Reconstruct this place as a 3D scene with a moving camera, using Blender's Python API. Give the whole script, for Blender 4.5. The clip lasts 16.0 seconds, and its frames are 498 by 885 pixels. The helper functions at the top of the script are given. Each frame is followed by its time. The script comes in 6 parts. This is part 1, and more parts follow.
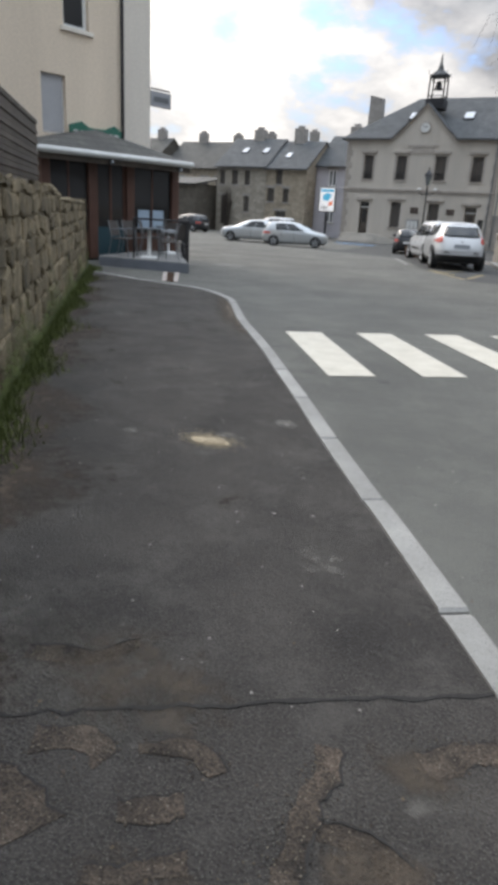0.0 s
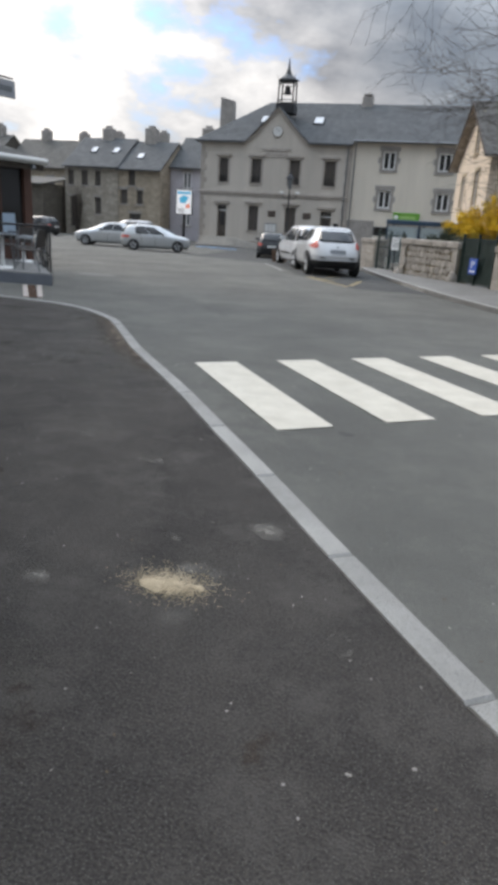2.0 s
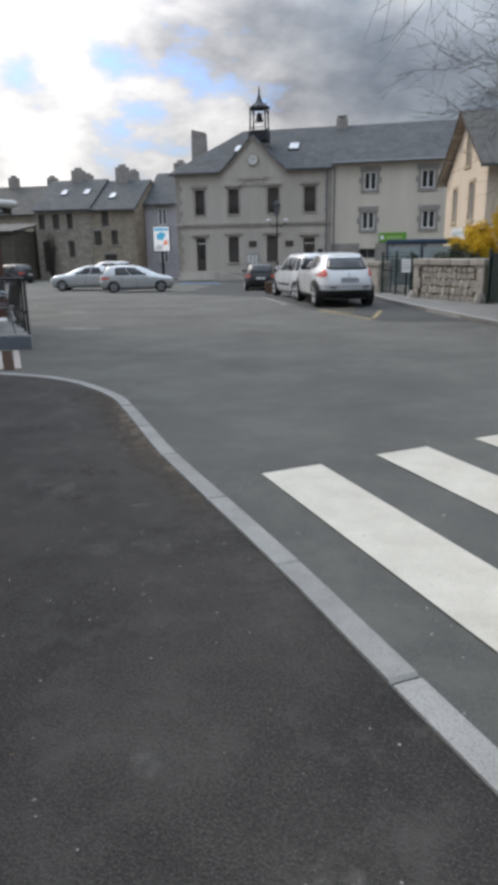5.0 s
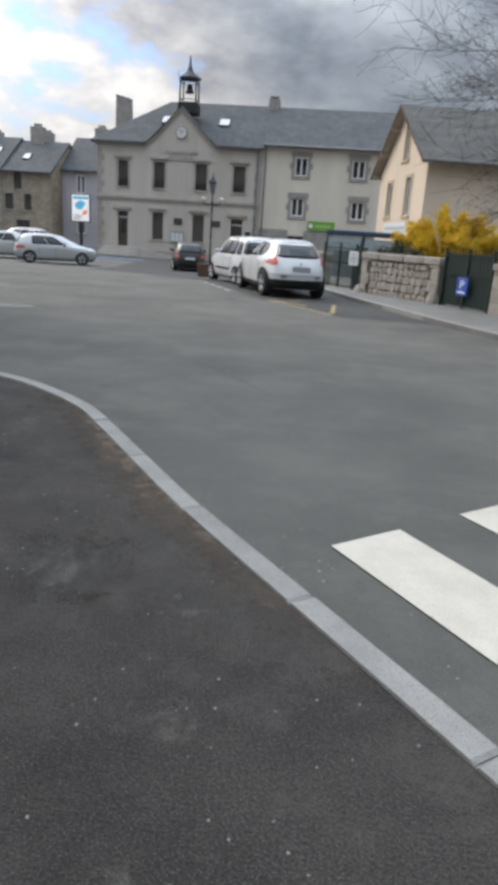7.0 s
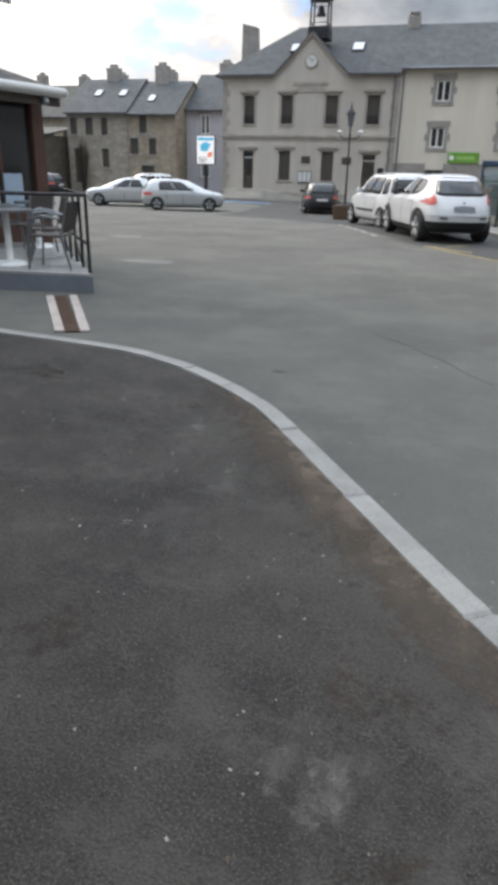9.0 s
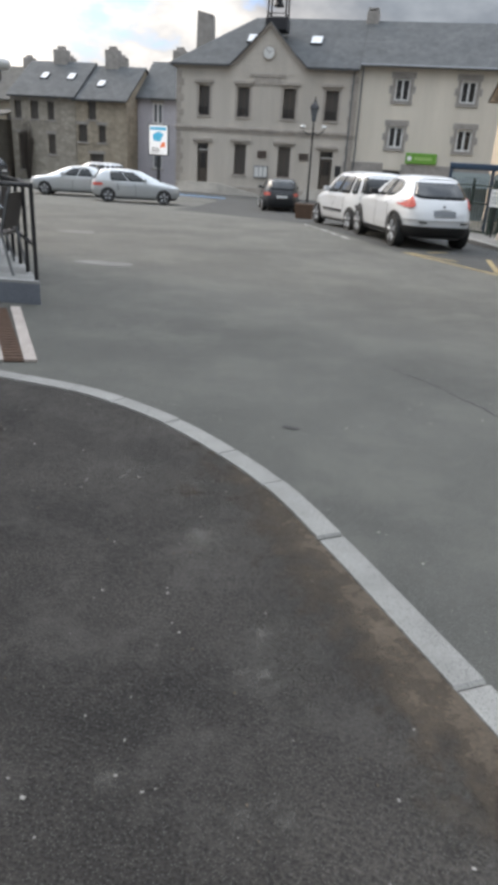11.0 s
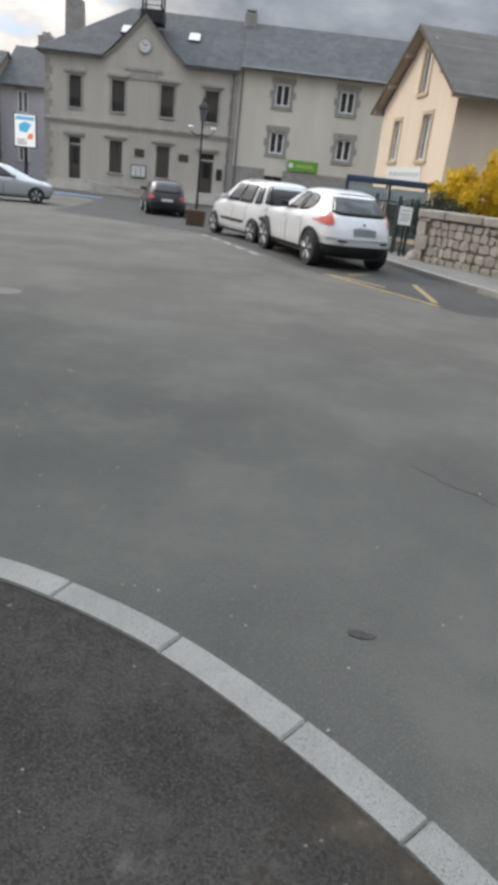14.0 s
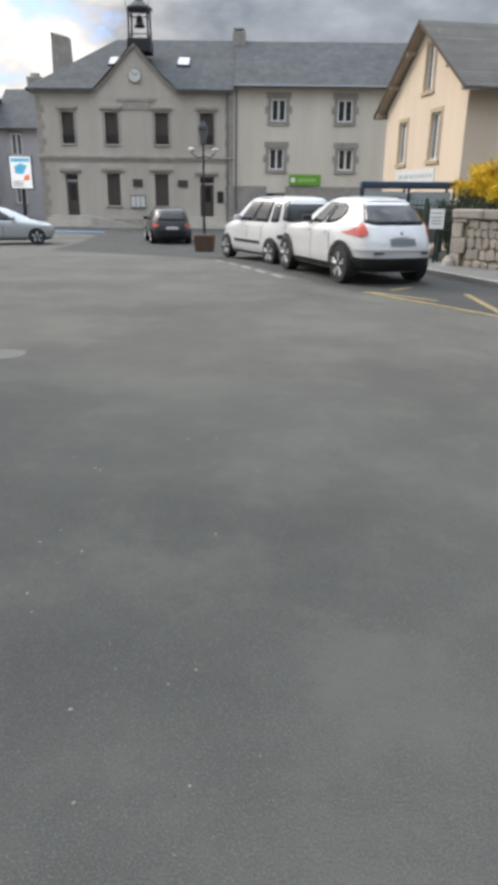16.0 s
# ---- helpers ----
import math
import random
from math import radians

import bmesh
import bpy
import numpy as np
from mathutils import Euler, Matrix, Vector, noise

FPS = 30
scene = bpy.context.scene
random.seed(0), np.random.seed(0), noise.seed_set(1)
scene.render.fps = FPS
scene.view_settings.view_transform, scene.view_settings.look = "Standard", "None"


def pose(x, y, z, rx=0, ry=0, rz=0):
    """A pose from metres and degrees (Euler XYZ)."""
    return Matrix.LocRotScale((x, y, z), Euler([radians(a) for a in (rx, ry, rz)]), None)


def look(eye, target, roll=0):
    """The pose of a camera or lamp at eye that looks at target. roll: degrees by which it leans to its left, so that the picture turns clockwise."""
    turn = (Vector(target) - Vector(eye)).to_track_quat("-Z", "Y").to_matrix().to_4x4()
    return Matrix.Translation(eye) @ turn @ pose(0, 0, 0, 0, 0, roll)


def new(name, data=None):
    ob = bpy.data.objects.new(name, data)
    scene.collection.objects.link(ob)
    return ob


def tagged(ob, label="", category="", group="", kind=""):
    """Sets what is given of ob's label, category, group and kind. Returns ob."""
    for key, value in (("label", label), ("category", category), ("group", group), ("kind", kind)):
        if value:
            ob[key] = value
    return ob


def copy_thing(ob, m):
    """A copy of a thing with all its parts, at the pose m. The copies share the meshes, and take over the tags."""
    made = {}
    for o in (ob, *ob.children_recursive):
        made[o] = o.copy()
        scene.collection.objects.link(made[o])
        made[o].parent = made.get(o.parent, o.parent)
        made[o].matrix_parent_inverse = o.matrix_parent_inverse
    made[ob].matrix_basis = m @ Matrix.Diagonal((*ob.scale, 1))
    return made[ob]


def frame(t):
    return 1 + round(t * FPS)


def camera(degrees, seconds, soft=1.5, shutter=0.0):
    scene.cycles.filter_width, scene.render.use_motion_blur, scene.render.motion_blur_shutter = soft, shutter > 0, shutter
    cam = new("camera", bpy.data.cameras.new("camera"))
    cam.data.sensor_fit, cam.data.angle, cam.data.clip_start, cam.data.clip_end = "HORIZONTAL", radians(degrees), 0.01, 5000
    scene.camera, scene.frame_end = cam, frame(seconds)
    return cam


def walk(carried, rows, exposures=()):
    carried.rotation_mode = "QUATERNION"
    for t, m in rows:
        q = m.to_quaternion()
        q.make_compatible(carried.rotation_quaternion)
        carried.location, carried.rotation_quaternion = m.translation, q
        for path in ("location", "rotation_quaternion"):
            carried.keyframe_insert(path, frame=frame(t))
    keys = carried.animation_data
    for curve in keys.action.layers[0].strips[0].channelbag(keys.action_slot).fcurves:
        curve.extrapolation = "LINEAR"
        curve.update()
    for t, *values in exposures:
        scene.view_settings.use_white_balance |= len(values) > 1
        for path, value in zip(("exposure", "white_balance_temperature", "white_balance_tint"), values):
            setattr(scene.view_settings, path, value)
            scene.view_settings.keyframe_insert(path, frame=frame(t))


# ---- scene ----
cam = camera(41.1, 16.0, soft=5.2)
PATH = [
    (0, (4.823, -2.592, 1.539), (3.97, -0.906, 0.882), 3.2),
    (0.5, (4.473, -2.234, 1.518), (3.775, -0.497, 0.813), 3.1),
    (1, (4.163, -1.953, 1.549), (3.598, -0.172, 0.837), 3.1),
    (1.5, (3.916, -1.555, 1.567), (3.286, 0.239, 0.946), 0.6),
    (2, (3.576, -1.26, 1.547), (3.1, 0.577, 0.919), 3.5),
    (2.5, (3.282, -0.846, 1.555), (2.82, 0.969, 0.854), 3.7),
    (3, (3.102, -0.439, 1.574), (2.579, 1.392, 0.965), 2.0),
    (3.5, (2.693, -0.123, 1.648), (2.291, 1.771, 1.144), 4.9),
    (4, (2.541, 0.239, 1.59), (2.107, 2.114, 1.047), 3.1),
    (4.5, (2.357, 0.752, 1.574), (1.855, 2.61, 1.029), -0.8),
    (7, (0.877, 2.435, 1.576), (0.711, 4.338, 0.984), 3.7),
    (7.5, (0.715, 2.824, 1.562), (0.525, 4.691, 0.869), 2.3),
    (8, (0.401, 3.07, 1.612), (0.137, 4.951, 0.984), 3.2),
    (8.5, (0.215, 3.392, 1.596), (-0.213, 5.201, 0.86), 1.6),
    (9, (-0.048, 3.78, 1.56), (-0.534, 5.566, 0.8), 1.3),
    (9.5, (-0.307, 4.056, 1.574), (-0.672, 5.863, 0.799), 4.9),
    (12, (-1.127, 5.735, 1.516), (-1.389, 7.572, 0.77), 1.2),
    (12.5, (-1.356, 6.009, 1.548), (-1.408, 7.89, 0.87), 4.7),
    (13, (-1.427, 6.363, 1.544), (-1.514, 8.245, 0.872), 2.2),
    (13.5, (-1.556, 6.663, 1.54), (-1.642, 8.531, 0.83), 4.1),
    (14, (-1.797, 6.887, 1.61), (-1.757, 8.745, 0.871), 6.5),
    (14.5, (-1.954, 7.156, 1.634), (-1.936, 9.021, 0.913), 5.4),
    (15, (-2.08, 7.645, 1.61), (-2.156, 9.56, 1.038), -0.2),
    (15.5, (-2.254, 7.97, 1.566), (-2.112, 9.869, 0.953), 3.4),
    (16, (-2.256, 8.46, 1.529), (-2.275, 10.336, 0.836), 0.7),
]
walk(cam, [(t, look(eye, target, roll)) for t, eye, target, roll in PATH],
     [(0.0, 1.17, 7650, 12), (0.5, 1.24, 7600, 12), (1.5, 1.05, 7500, 12), (2.5, 1.07, 7500, 12), (4.5, 0.87, 7350, 12), (7.0, 1.14, 7500, 12), (9.5, 1.36, 7750, 12), (12.5, 1.29, 7850, 12), (14.5, 1.24, 7850, 12), (15.0, 1.12, 7800, 12), (15.6, 1.22, 7850, 12), (16.0, 1.36, 7850, 12)])


# ---- light ----
world = bpy.data.worlds.new("sky")
scene.world = world
world.use_nodes = True
SUN = Vector((-0.72, 0.34, 0.62)).normalized()


def build_sky():
    t = world.node_tree
    N, L = t.nodes, t.links
    N.clear()
    out, bg = N.new("ShaderNodeOutputWorld"), N.new("ShaderNodeBackground")
    co, sep = N.new("ShaderNodeTexCoord"), N.new("ShaderNodeSeparateXYZ")
    L.new(co.outputs["Generated"], sep.inputs[0])

    def math_node(op, a, b):
        n = N.new("ShaderNodeMath")
        n.operation = op
        for i, v in enumerate((a, b)):
            if isinstance(v, (int, float)):
                n.inputs[i].default_value = v
            else:
                L.new(v, n.inputs[i])
        return n.outputs[0]

    sky = N.new("ShaderNodeTexSky")
    sky.sky_type, sky.sun_disc = "NISHITA", False
    sky.sun_elevation, sky.sun_rotation = math.asin(SUN.z), math.atan2(SUN.x, SUN.y)
    blue = N.new("ShaderNodeMix")
    blue.data_type, blue.blend_type = "RGBA", "MULTIPLY"
    blue.inputs[0].default_value = 1
    L.new(sky.outputs[0], blue.inputs[6])
    blue.inputs[7].default_value = (0.074, 0.1, 0.148, 1)
    squash = N.new("ShaderNodeMapping")
    squash.inputs["Scale"].default_value = (1.0, 1.0, 2.0)
    squash.inputs["Location"].default_value = (0.35, 0.1, 0.25)
    L.new(co.outputs["Generated"], squash.inputs[0])
    big, fine = N.new("ShaderNodeTexNoise"), N.new("ShaderNodeTexNoise")
    for n, sc, de in ((big, 2.6, 6), (fine, 5.5, 8)):
        n.inputs["Scale"].default_value, n.inputs["Detail"].default_value = sc, de
        n.inputs["Roughness"].default_value = 0.55
        L.new(squash.outputs[0], n.inputs["Vector"])
    # the cloud bank is thin and white towards the hidden sun, thick and grey away from it
    dot = N.new("ShaderNodeVectorMath")
    dot.operation = "DOT_PRODUCT"
    L.new(co.outputs["Generated"], dot.inputs[0])
    dot.inputs[1].default_value = Vector((-0.83, 0.55, 0.0))
    near_sun = math_node("ADD", dot.outputs["Value"], math_node("MULTIPLY", math_node("SUBTRACT", big.outputs[0], 0.5), 0.7))
    shade = N.new("ShaderNodeValToRGB")
    shade.color_ramp.elements[0].position, shade.color_ramp.elements[0].color = 0.5, (0.195, 0.238, 0.30, 1)
    shade.color_ramp.elements[1].position, shade.color_ramp.elements[1].color = 0.84, (0.84, 0.88, 0.94, 1)
    e = shade.color_ramp.elements.new(0.66)
    e.color = (0.40, 0.43, 0.48, 1)
    L.new(near_sun, shade.inputs[0])
    mottle = N.new("ShaderNodeMix")
    mottle.data_type, mottle.blend_type = "RGBA", "MULTIPLY"
    mottle.inputs[0].default_value = 1
    ramp = N.new("ShaderNodeValToRGB")
    ramp.color_ramp.elements[0].position, ramp.color_ramp.elements[0].color = 0.36, (0.52, 0.55, 0.60, 1)
    ramp.color_ramp.elements[1].position, ramp.color_ramp.elements[1].color = 0.68, (1.25, 1.25, 1.25, 1)
    L.new(fine.outputs[0], ramp.inputs[0])
    L.new(shade.outputs[0], mottle.inputs[6])
    L.new(ramp.outputs[0], mottle.inputs[7])
    gap = N.new("ShaderNodeValToRGB")
    gap.color_ramp.elements[0].position, gap.color_ramp.elements[1].position = 0.31, 0.43
    # the haze low down closes the gaps
    low = math_node("SUBTRACT", 0.12, math_node("MULTIPLY", sep.outputs[2], 1.6))
    thick = math_node("MULTIPLY", math_node("MAXIMUM", math_node("SUBTRACT", 0.72, near_sun), 0.0), 0.6)
    L.new(math_node("ADD", math_node("ADD", fine.outputs[0], thick), math_node("MAXIMUM", low, 0.0)), gap.inputs[0])
    mix = N.new("ShaderNodeMix")
    mix.data_type = "RGBA"
    L.new(gap.outputs[0], mix.inputs[0])
    L.new(blue.outputs[2], mix.inputs[6])
    L.new(mottle.outputs[2], mix.inputs[7])
    L.new(mix.outputs[2], bg.inputs["Color"])
    # overcast, with the unseen sky overhead raised about tenfold to light the ground
    up = math_node("MAXIMUM", sep.outputs[2], 0.0)
    L.new(math_node("ADD", math_node("MULTIPLY", math_node("MULTIPLY", up, up), 5.6), 0.58), bg.inputs["Strength"])
    L.new(bg.outputs[0], out.inputs[0])


build_sky()
sun_data = bpy.data.lights.new("sun", "SUN")
sun_data.energy, sun_data.angle, sun_data.color = 0.5, radians(20), (1.0, 0.93, 0.84)
sun = new("sun", sun_data)
sun.matrix_world = look((0, 0, 60), Vector((0, 0, 60)) - SUN * 10)
scene.view_settings.exposure = 0.0


# ---- materials ----
def material(name, base, rough=0.8, vary=0.25, scale=6.0, grain=60.0, bump=0.15, metal=0.0, tint=None, speck=None, each=0.0, streak=False, coat=0.0, dust=None, fade=False):
    """A surface with stains at one scale and grain at another. tint: the stains' colour; speck: bright chips' colour; each: spread from piece to piece."""
    m = bpy.data.materials.new(name)
    m.use_nodes = True
    t = m.node_tree
    N, L = t.nodes, t.links
    b = N["Principled BSDF"]
    co = N.new("ShaderNodeTexCoord")
    src = co.outputs["Object"]
    if streak:
        mp = N.new("ShaderNodeMapping")
        mp.inputs["Scale"].default_value = (1, 1, 0.12)
        L.new(src, mp.inputs[0])
        streaked = mp.outputs[0]
    else:
        streaked = src
    n1, n2 = N.new("ShaderNodeTexNoise"), N.new("ShaderNodeTexNoise")
    n1.inputs["Scale"].default_value, n1.inputs["Detail"].default_value = scale, 7
    n1.inputs["Roughness"].default_value = 0.66
    n2.inputs["Scale"].default_value, n2.inputs["Detail"].default_value = grain, 3
    L.new(streaked, n1.inputs["Vector"])
    L.new(src, n2.inputs["Vector"])
    r1 = N.new("ShaderNodeValToRGB")
    dark = tint or tuple(c * (1 - vary) for c in base)
    light = tuple(min(1, c * (1 + vary * 0.6)) for c in base)
    r1.color_ramp.elements[0].position, r1.color_ramp.elements[0].color = 0.32, (*dark, 1)
    r1.color_ramp.elements[1].position, r1.color_ramp.elements[1].color = 0.68, (*light, 1)
    L.new(n1.outputs[0], r1.inputs[0])
    mx = N.new("ShaderNodeMix")
    mx.data_type, mx.blend_type = "RGBA", "MULTIPLY"
    mx.inputs[0].default_value = 1
    r2 = N.new("ShaderNodeValToRGB")
    lo = 1 - vary * 0.9
    r2.color_ramp.elements[0].position, r2.color_ramp.elements[0].color = 0.3, (lo, lo, lo, 1)
    r2.color_ramp.elements[1].position, r2.color_ramp.elements[1].color = 0.7, (1 + vary * 0.5,) * 3 + (1,)
    L.new(n2.outputs[0], r2.inputs[0])
    L.new(r1.outputs[0], mx.inputs[6])
    L.new(r2.outputs[0], mx.inputs[7])
    col = mx.outputs[2]
    if speck:
        v = N.new("ShaderNodeTexVoronoi")
        v.inputs["Scale"].default_value = speck[3]
        L.new(src, v.inputs["Vector"])
        rs = N.new("ShaderNodeValToRGB")
        rs.color_ramp.elements[0].position, rs.color_ramp.elements[0].color = speck[4], (1, 1, 1, 1)
        rs.color_ramp.elements[1].position, rs.color_ramp.elements[1].color = speck[4] + 0.06, (0, 0, 0, 1)
        L.new(v.outputs["Distance"], rs.inputs[0])
        ms = N.new("ShaderNodeMix")
        ms.data_type = "RGBA"
        L.new(rs.outputs[0], ms.inputs[0])
        L.new(col, ms.inputs[6])
        ms.inputs[7].default_value = (*speck[:3], 1)
        col = ms.outputs[2]
    if dust:
        d1, rd = N.new("ShaderNodeTexNoise"), N.new("ShaderNodeValToRGB")
        d1.inputs["Scale"].default_value, d1.inputs["Detail"].default_value, d1.inputs["Roughness"].default_value = dust[3], 12, 0.78
        L.new(src, d1.inputs["Vector"])
        rd.color_ramp.elements[0].position, rd.color_ramp.elements[1].position = 0.5, 0.68
        rd.color_ramp.elements[1].color = (0.85, 0.85, 0.85, 1)
        L.new(d1.outputs[0], rd.inputs[0])
        md = N.new("ShaderNodeMix")
        md.data_type = "RGBA"
        L.new(rd.outputs[0], md.inputs[0])
        L.new(col, md.inputs[6])
        md.inputs[7].default_value = (*dust[:3], 1)
        col = md.outputs[2]
    if each:
        info, h = N.new("ShaderNodeObjectInfo"), N.new("ShaderNodeHueSaturation")
        mr = N.new("ShaderNodeMapRange")
        mr.inputs["To Min"].default_value, mr.inputs["To Max"].default_value = 1 - each, 1 + each
        L.new(info.outputs["Random"], mr.inputs["Value"])
        L.new(mr.outputs[0], h.inputs["Value"])
        L.new(col, h.inputs["Color"])
        col = h.outputs[0]
    L.new(col, b.inputs["Base Color"])
    b.inputs["Roughness"].default_value, b.inputs["Metallic"].default_value = rough, metal
    b.inputs["Coat Weight"].default_value = coat
    if fade:
        at, ad, rf = N.new("ShaderNodeAttribute"), N.new("ShaderNodeMath"), N.new("ShaderNodeValToRGB")
        at.attribute_name = "cover"
        n3 = N.new("ShaderNodeTexNoise")
        n3.inputs["Scale"].default_value, n3.inputs["Detail"].default_value, n3.inputs["Roughness"].default_value = 9, 10, 0.75
        L.new(src, n3.inputs["Vector"])
        L.new(at.outputs["Fac"], ad.inputs[0])
        L.new(n3.outputs[0], ad.inputs[1])
        rf.color_ramp.elements[0].position, rf.color_ramp.elements[1].position = 0.72, 1.0
        L.new(ad.outputs[0], rf.inputs[0])
        L.new(rf.outputs[0], b.inputs["Alpha"])
    if bump:
        bp = N.new("ShaderNodeBump")
        bp.inputs["Strength"].default_value, bp.inputs["Distance"].default_value = bump, 0.02
        L.new(n2.outputs[0], bp.inputs["Height"])
        L.new(bp.outputs[0], b.inputs["Normal"])
    return m


def slate(name, base, row=0.16):
    """Slates in courses along the slope, by bands of the height and jittered widths."""
    m = material(name, base, 0.82, 0.22, 0.7, 9, 0)
    t = m.node_tree
    N, L = t.nodes, t.links
    co = N.new("ShaderNodeTexCoord")
    br = N.new("ShaderNodeTexBrick")
    mp = N.new("ShaderNodeMapping")
    mp.inputs["Rotation"].default_value = (radians(90), 0, 0)
    L.new(co.outputs["Object"], mp.inputs[0])
    L.new(mp.outputs[0], br.inputs["Vector"])
    br.inputs["Scale"].default_value = 1
    br.inputs["Brick Width"].default_value, br.inputs["Row Height"].default_value = 0.3, row
    br.inputs["Mortar Size"].default_value = 0.012
    br.inputs["Color1"].default_value, br.inputs["Color2"].default_value = (1.1, 1.1, 1.1, 1), (0.8, 0.8, 0.82, 1)
    br.inputs["Mortar"].default_value = (0.55, 0.55, 0.55, 1)
    b = N["Principled BSDF"]
    old = b.inputs["Base Color"].links[0].from_socket
    mx = N.new("ShaderNodeMix")
    mx.data_type, mx.blend_type = "RGBA", "MULTIPLY"
    mx.inputs[0].default_value = 1
    L.new(old, mx.inputs[6])
    L.new(br.outputs["Color"], mx.inputs[7])
    L.new(mx.outputs[2], b.inputs["Base Color"])
    bp = N.new("ShaderNodeBump")
    bp.inputs["Strength"].default_value, bp.inputs["Distance"].default_value = 0.6, 0.02
    L.new(br.outputs["Fac"], bp.inputs["Height"])
    bp.invert = True
    L.new(bp.outputs[0], b.inputs["Normal"])
    return m


def rubble(name, base, scale=3.0):
    """Rubble masonry for far walls: irregular stones with sunken joints."""
    m = material(name, base, 0.9, 0.3, 1.2, 30, 0)
    t = m.node_tree
    N, L = t.nodes, t.links
    co, v, vc = N.new("ShaderNodeTexCoord"), N.new("ShaderNodeTexVoronoi"), N.new("ShaderNodeTexVoronoi")
    mp = N.new("ShaderNodeMapping")
    mp.inputs["Scale"].default_value = (1, 1, 1.5)
    L.new(co.outputs["Object"], mp.inputs[0])
    v.feature = "DISTANCE_TO_EDGE"
    for n in (v, vc):
        n.inputs["Scale"].default_value = scale
        L.new(mp.outputs[0], n.inputs["Vector"])
    b = N["Principled BSDF"]
    old = b.inputs["Base Color"].links[0].from_socket
    sep = N.new("ShaderNodeSeparateColor")
    L.new(vc.outputs["Color"], sep.inputs[0])
    mr = N.new("ShaderNodeMapRange")
    mr.inputs["To Min"].default_value, mr.inputs["To Max"].default_value = 0.78, 1.15
    L.new(sep.outputs[0], mr.inputs["Value"])
    h = N.new("ShaderNodeHueSaturation")
    L.new(mr.outputs[0], h.inputs["Value"])
    L.new(old, h.inputs["Color"])
    rs = N.new("ShaderNodeValToRGB")
    rs.color_ramp.elements[0].position, rs.color_ramp.elements[1].position = 0.02, 0.07
    L.new(v.outputs[0], rs.inputs[0])
    mx = N.new("ShaderNodeMix")
    mx.data_type = "RGBA"
    L.new(rs.outputs[0], mx.inputs[0])
    mx.inputs[6].default_value = (*[c * 0.75 for c in base], 1)
    L.new(h.outputs[0], mx.inputs[7])
    L.new(mx.outputs[2], b.inputs["Base Color"])
    bp = N.new("ShaderNodeBump")
    bp.inputs["Strength"].default_value, bp.inputs["Distance"].default_value = 0.8, 0.03
    L.new(rs.outputs[0], bp.inputs["Height"])
    L.new(bp.outputs[0], b.inputs["Normal"])
    return m


def plain(name, base, rough=0.5, metal=0.0, coat=0.0, glow=0.0):
    m = material(name, base, rough, 0.06, 3, 40, 0, metal, coat=coat)
    if glow:
        b = m.node_tree.nodes["Principled BSDF"]
        b.inputs["Emission Color"].default_value, b.inputs["Emission Strength"].default_value = (*base, 1), glow
    return m


ROAD = material("road_asphalt", (0.108, 0.105, 0.093), 0.88, 0.32, 0.4, 130, 0.6, speck=(0.165, 0.163, 0.145, 95, 0.17), dust=(0.125, 0.122, 0.105, 0.8))
PAVE = material("pavement_asphalt", (0.049, 0.043, 0.037), 0.92, 0.65, 1.1, 95, 1.0, tint=(0.026, 0.022, 0.019), speck=(0.115, 0.108, 0.098, 110, 0.19), dust=(0.083, 0.075, 0.066, 2.6))
HOLLOW = material("worn_hollow", (0.085, 0.064, 0.048), 0.95, 0.7, 9, 110, 1.0, tint=(0.022, 0.017, 0.013), speck=(0.2, 0.17, 0.13, 60, 0.14))
PAVE_FAR = material("pale_pavement", (0.17, 0.165, 0.155), 0.9, 0.25, 0.8, 80, 0.2)
GRANITE = material("kerb_granite", (0.295, 0.285, 0.265), 0.85, 0.2, 3, 160, 0.4, speck=(0.09, 0.09, 0.09, 110, 0.2), each=0.12)
WHITE_PAINT = material("road_white", (0.53, 0.49, 0.415), 0.75, 0.12, 3, 90, 0.25, tint=(0.46, 0.42, 0.35))
DRAIN_STRIP = material("drain_strip_concrete", (0.40, 0.345, 0.31), 0.85, 0.2, 4, 60, 0.2)
WORN_PAINT = material("worn_white", (0.34, 0.335, 0.32), 0.8, 0.3, 6, 90, 0.25)
YELLOW_PAINT = material("road_yellow", (0.30, 0.225, 0.11), 0.8, 0.35, 5, 90, 0.2)
RUBBLE = material("wall_stone", (0.235, 0.18, 0.11), 0.95, 0.45, 4, 50, 0.8, tint=(0.08, 0.068, 0.042), each=0.3)
MORTAR = material("wall_mortar", (0.18, 0.145, 0.095), 0.95, 0.35, 4, 60, 0.5)
MOSS = material("moss", (0.10, 0.125, 0.03), 0.95, 0.4, 9, 80, 0.5, each=0.25)
GARDEN_STONE = material("garden_wall_stone", (0.35, 0.315, 0.275), 0.92, 0.25, 4, 50, 0.4, each=0.16)
TOWN_WALL = material("town_hall_stone", (0.50, 0.455, 0.40), 0.9, 0.14, 0.8, 14, 0.1, streak=True)
TOWN_TRIM = material("town_hall_trim", (0.38, 0.34, 0.30), 0.9, 0.2, 2, 20, 0.2)
CREAM = material("cream_render", (0.64, 0.585, 0.50), 0.9, 0.12, 0.6, 18, 0.1, streak=True)
GREY_STONE = material("grey_granite", (0.33, 0.305, 0.28), 0.9, 0.25, 3, 25, 0.3)
SLATE = slate("slate", (0.086, 0.092, 0.096))
SLATE_OLD = slate("old_slate", (0.1, 0.096, 0.087))
HOUSE_STONE = rubble("house_stone", (0.37, 0.33, 0.275))
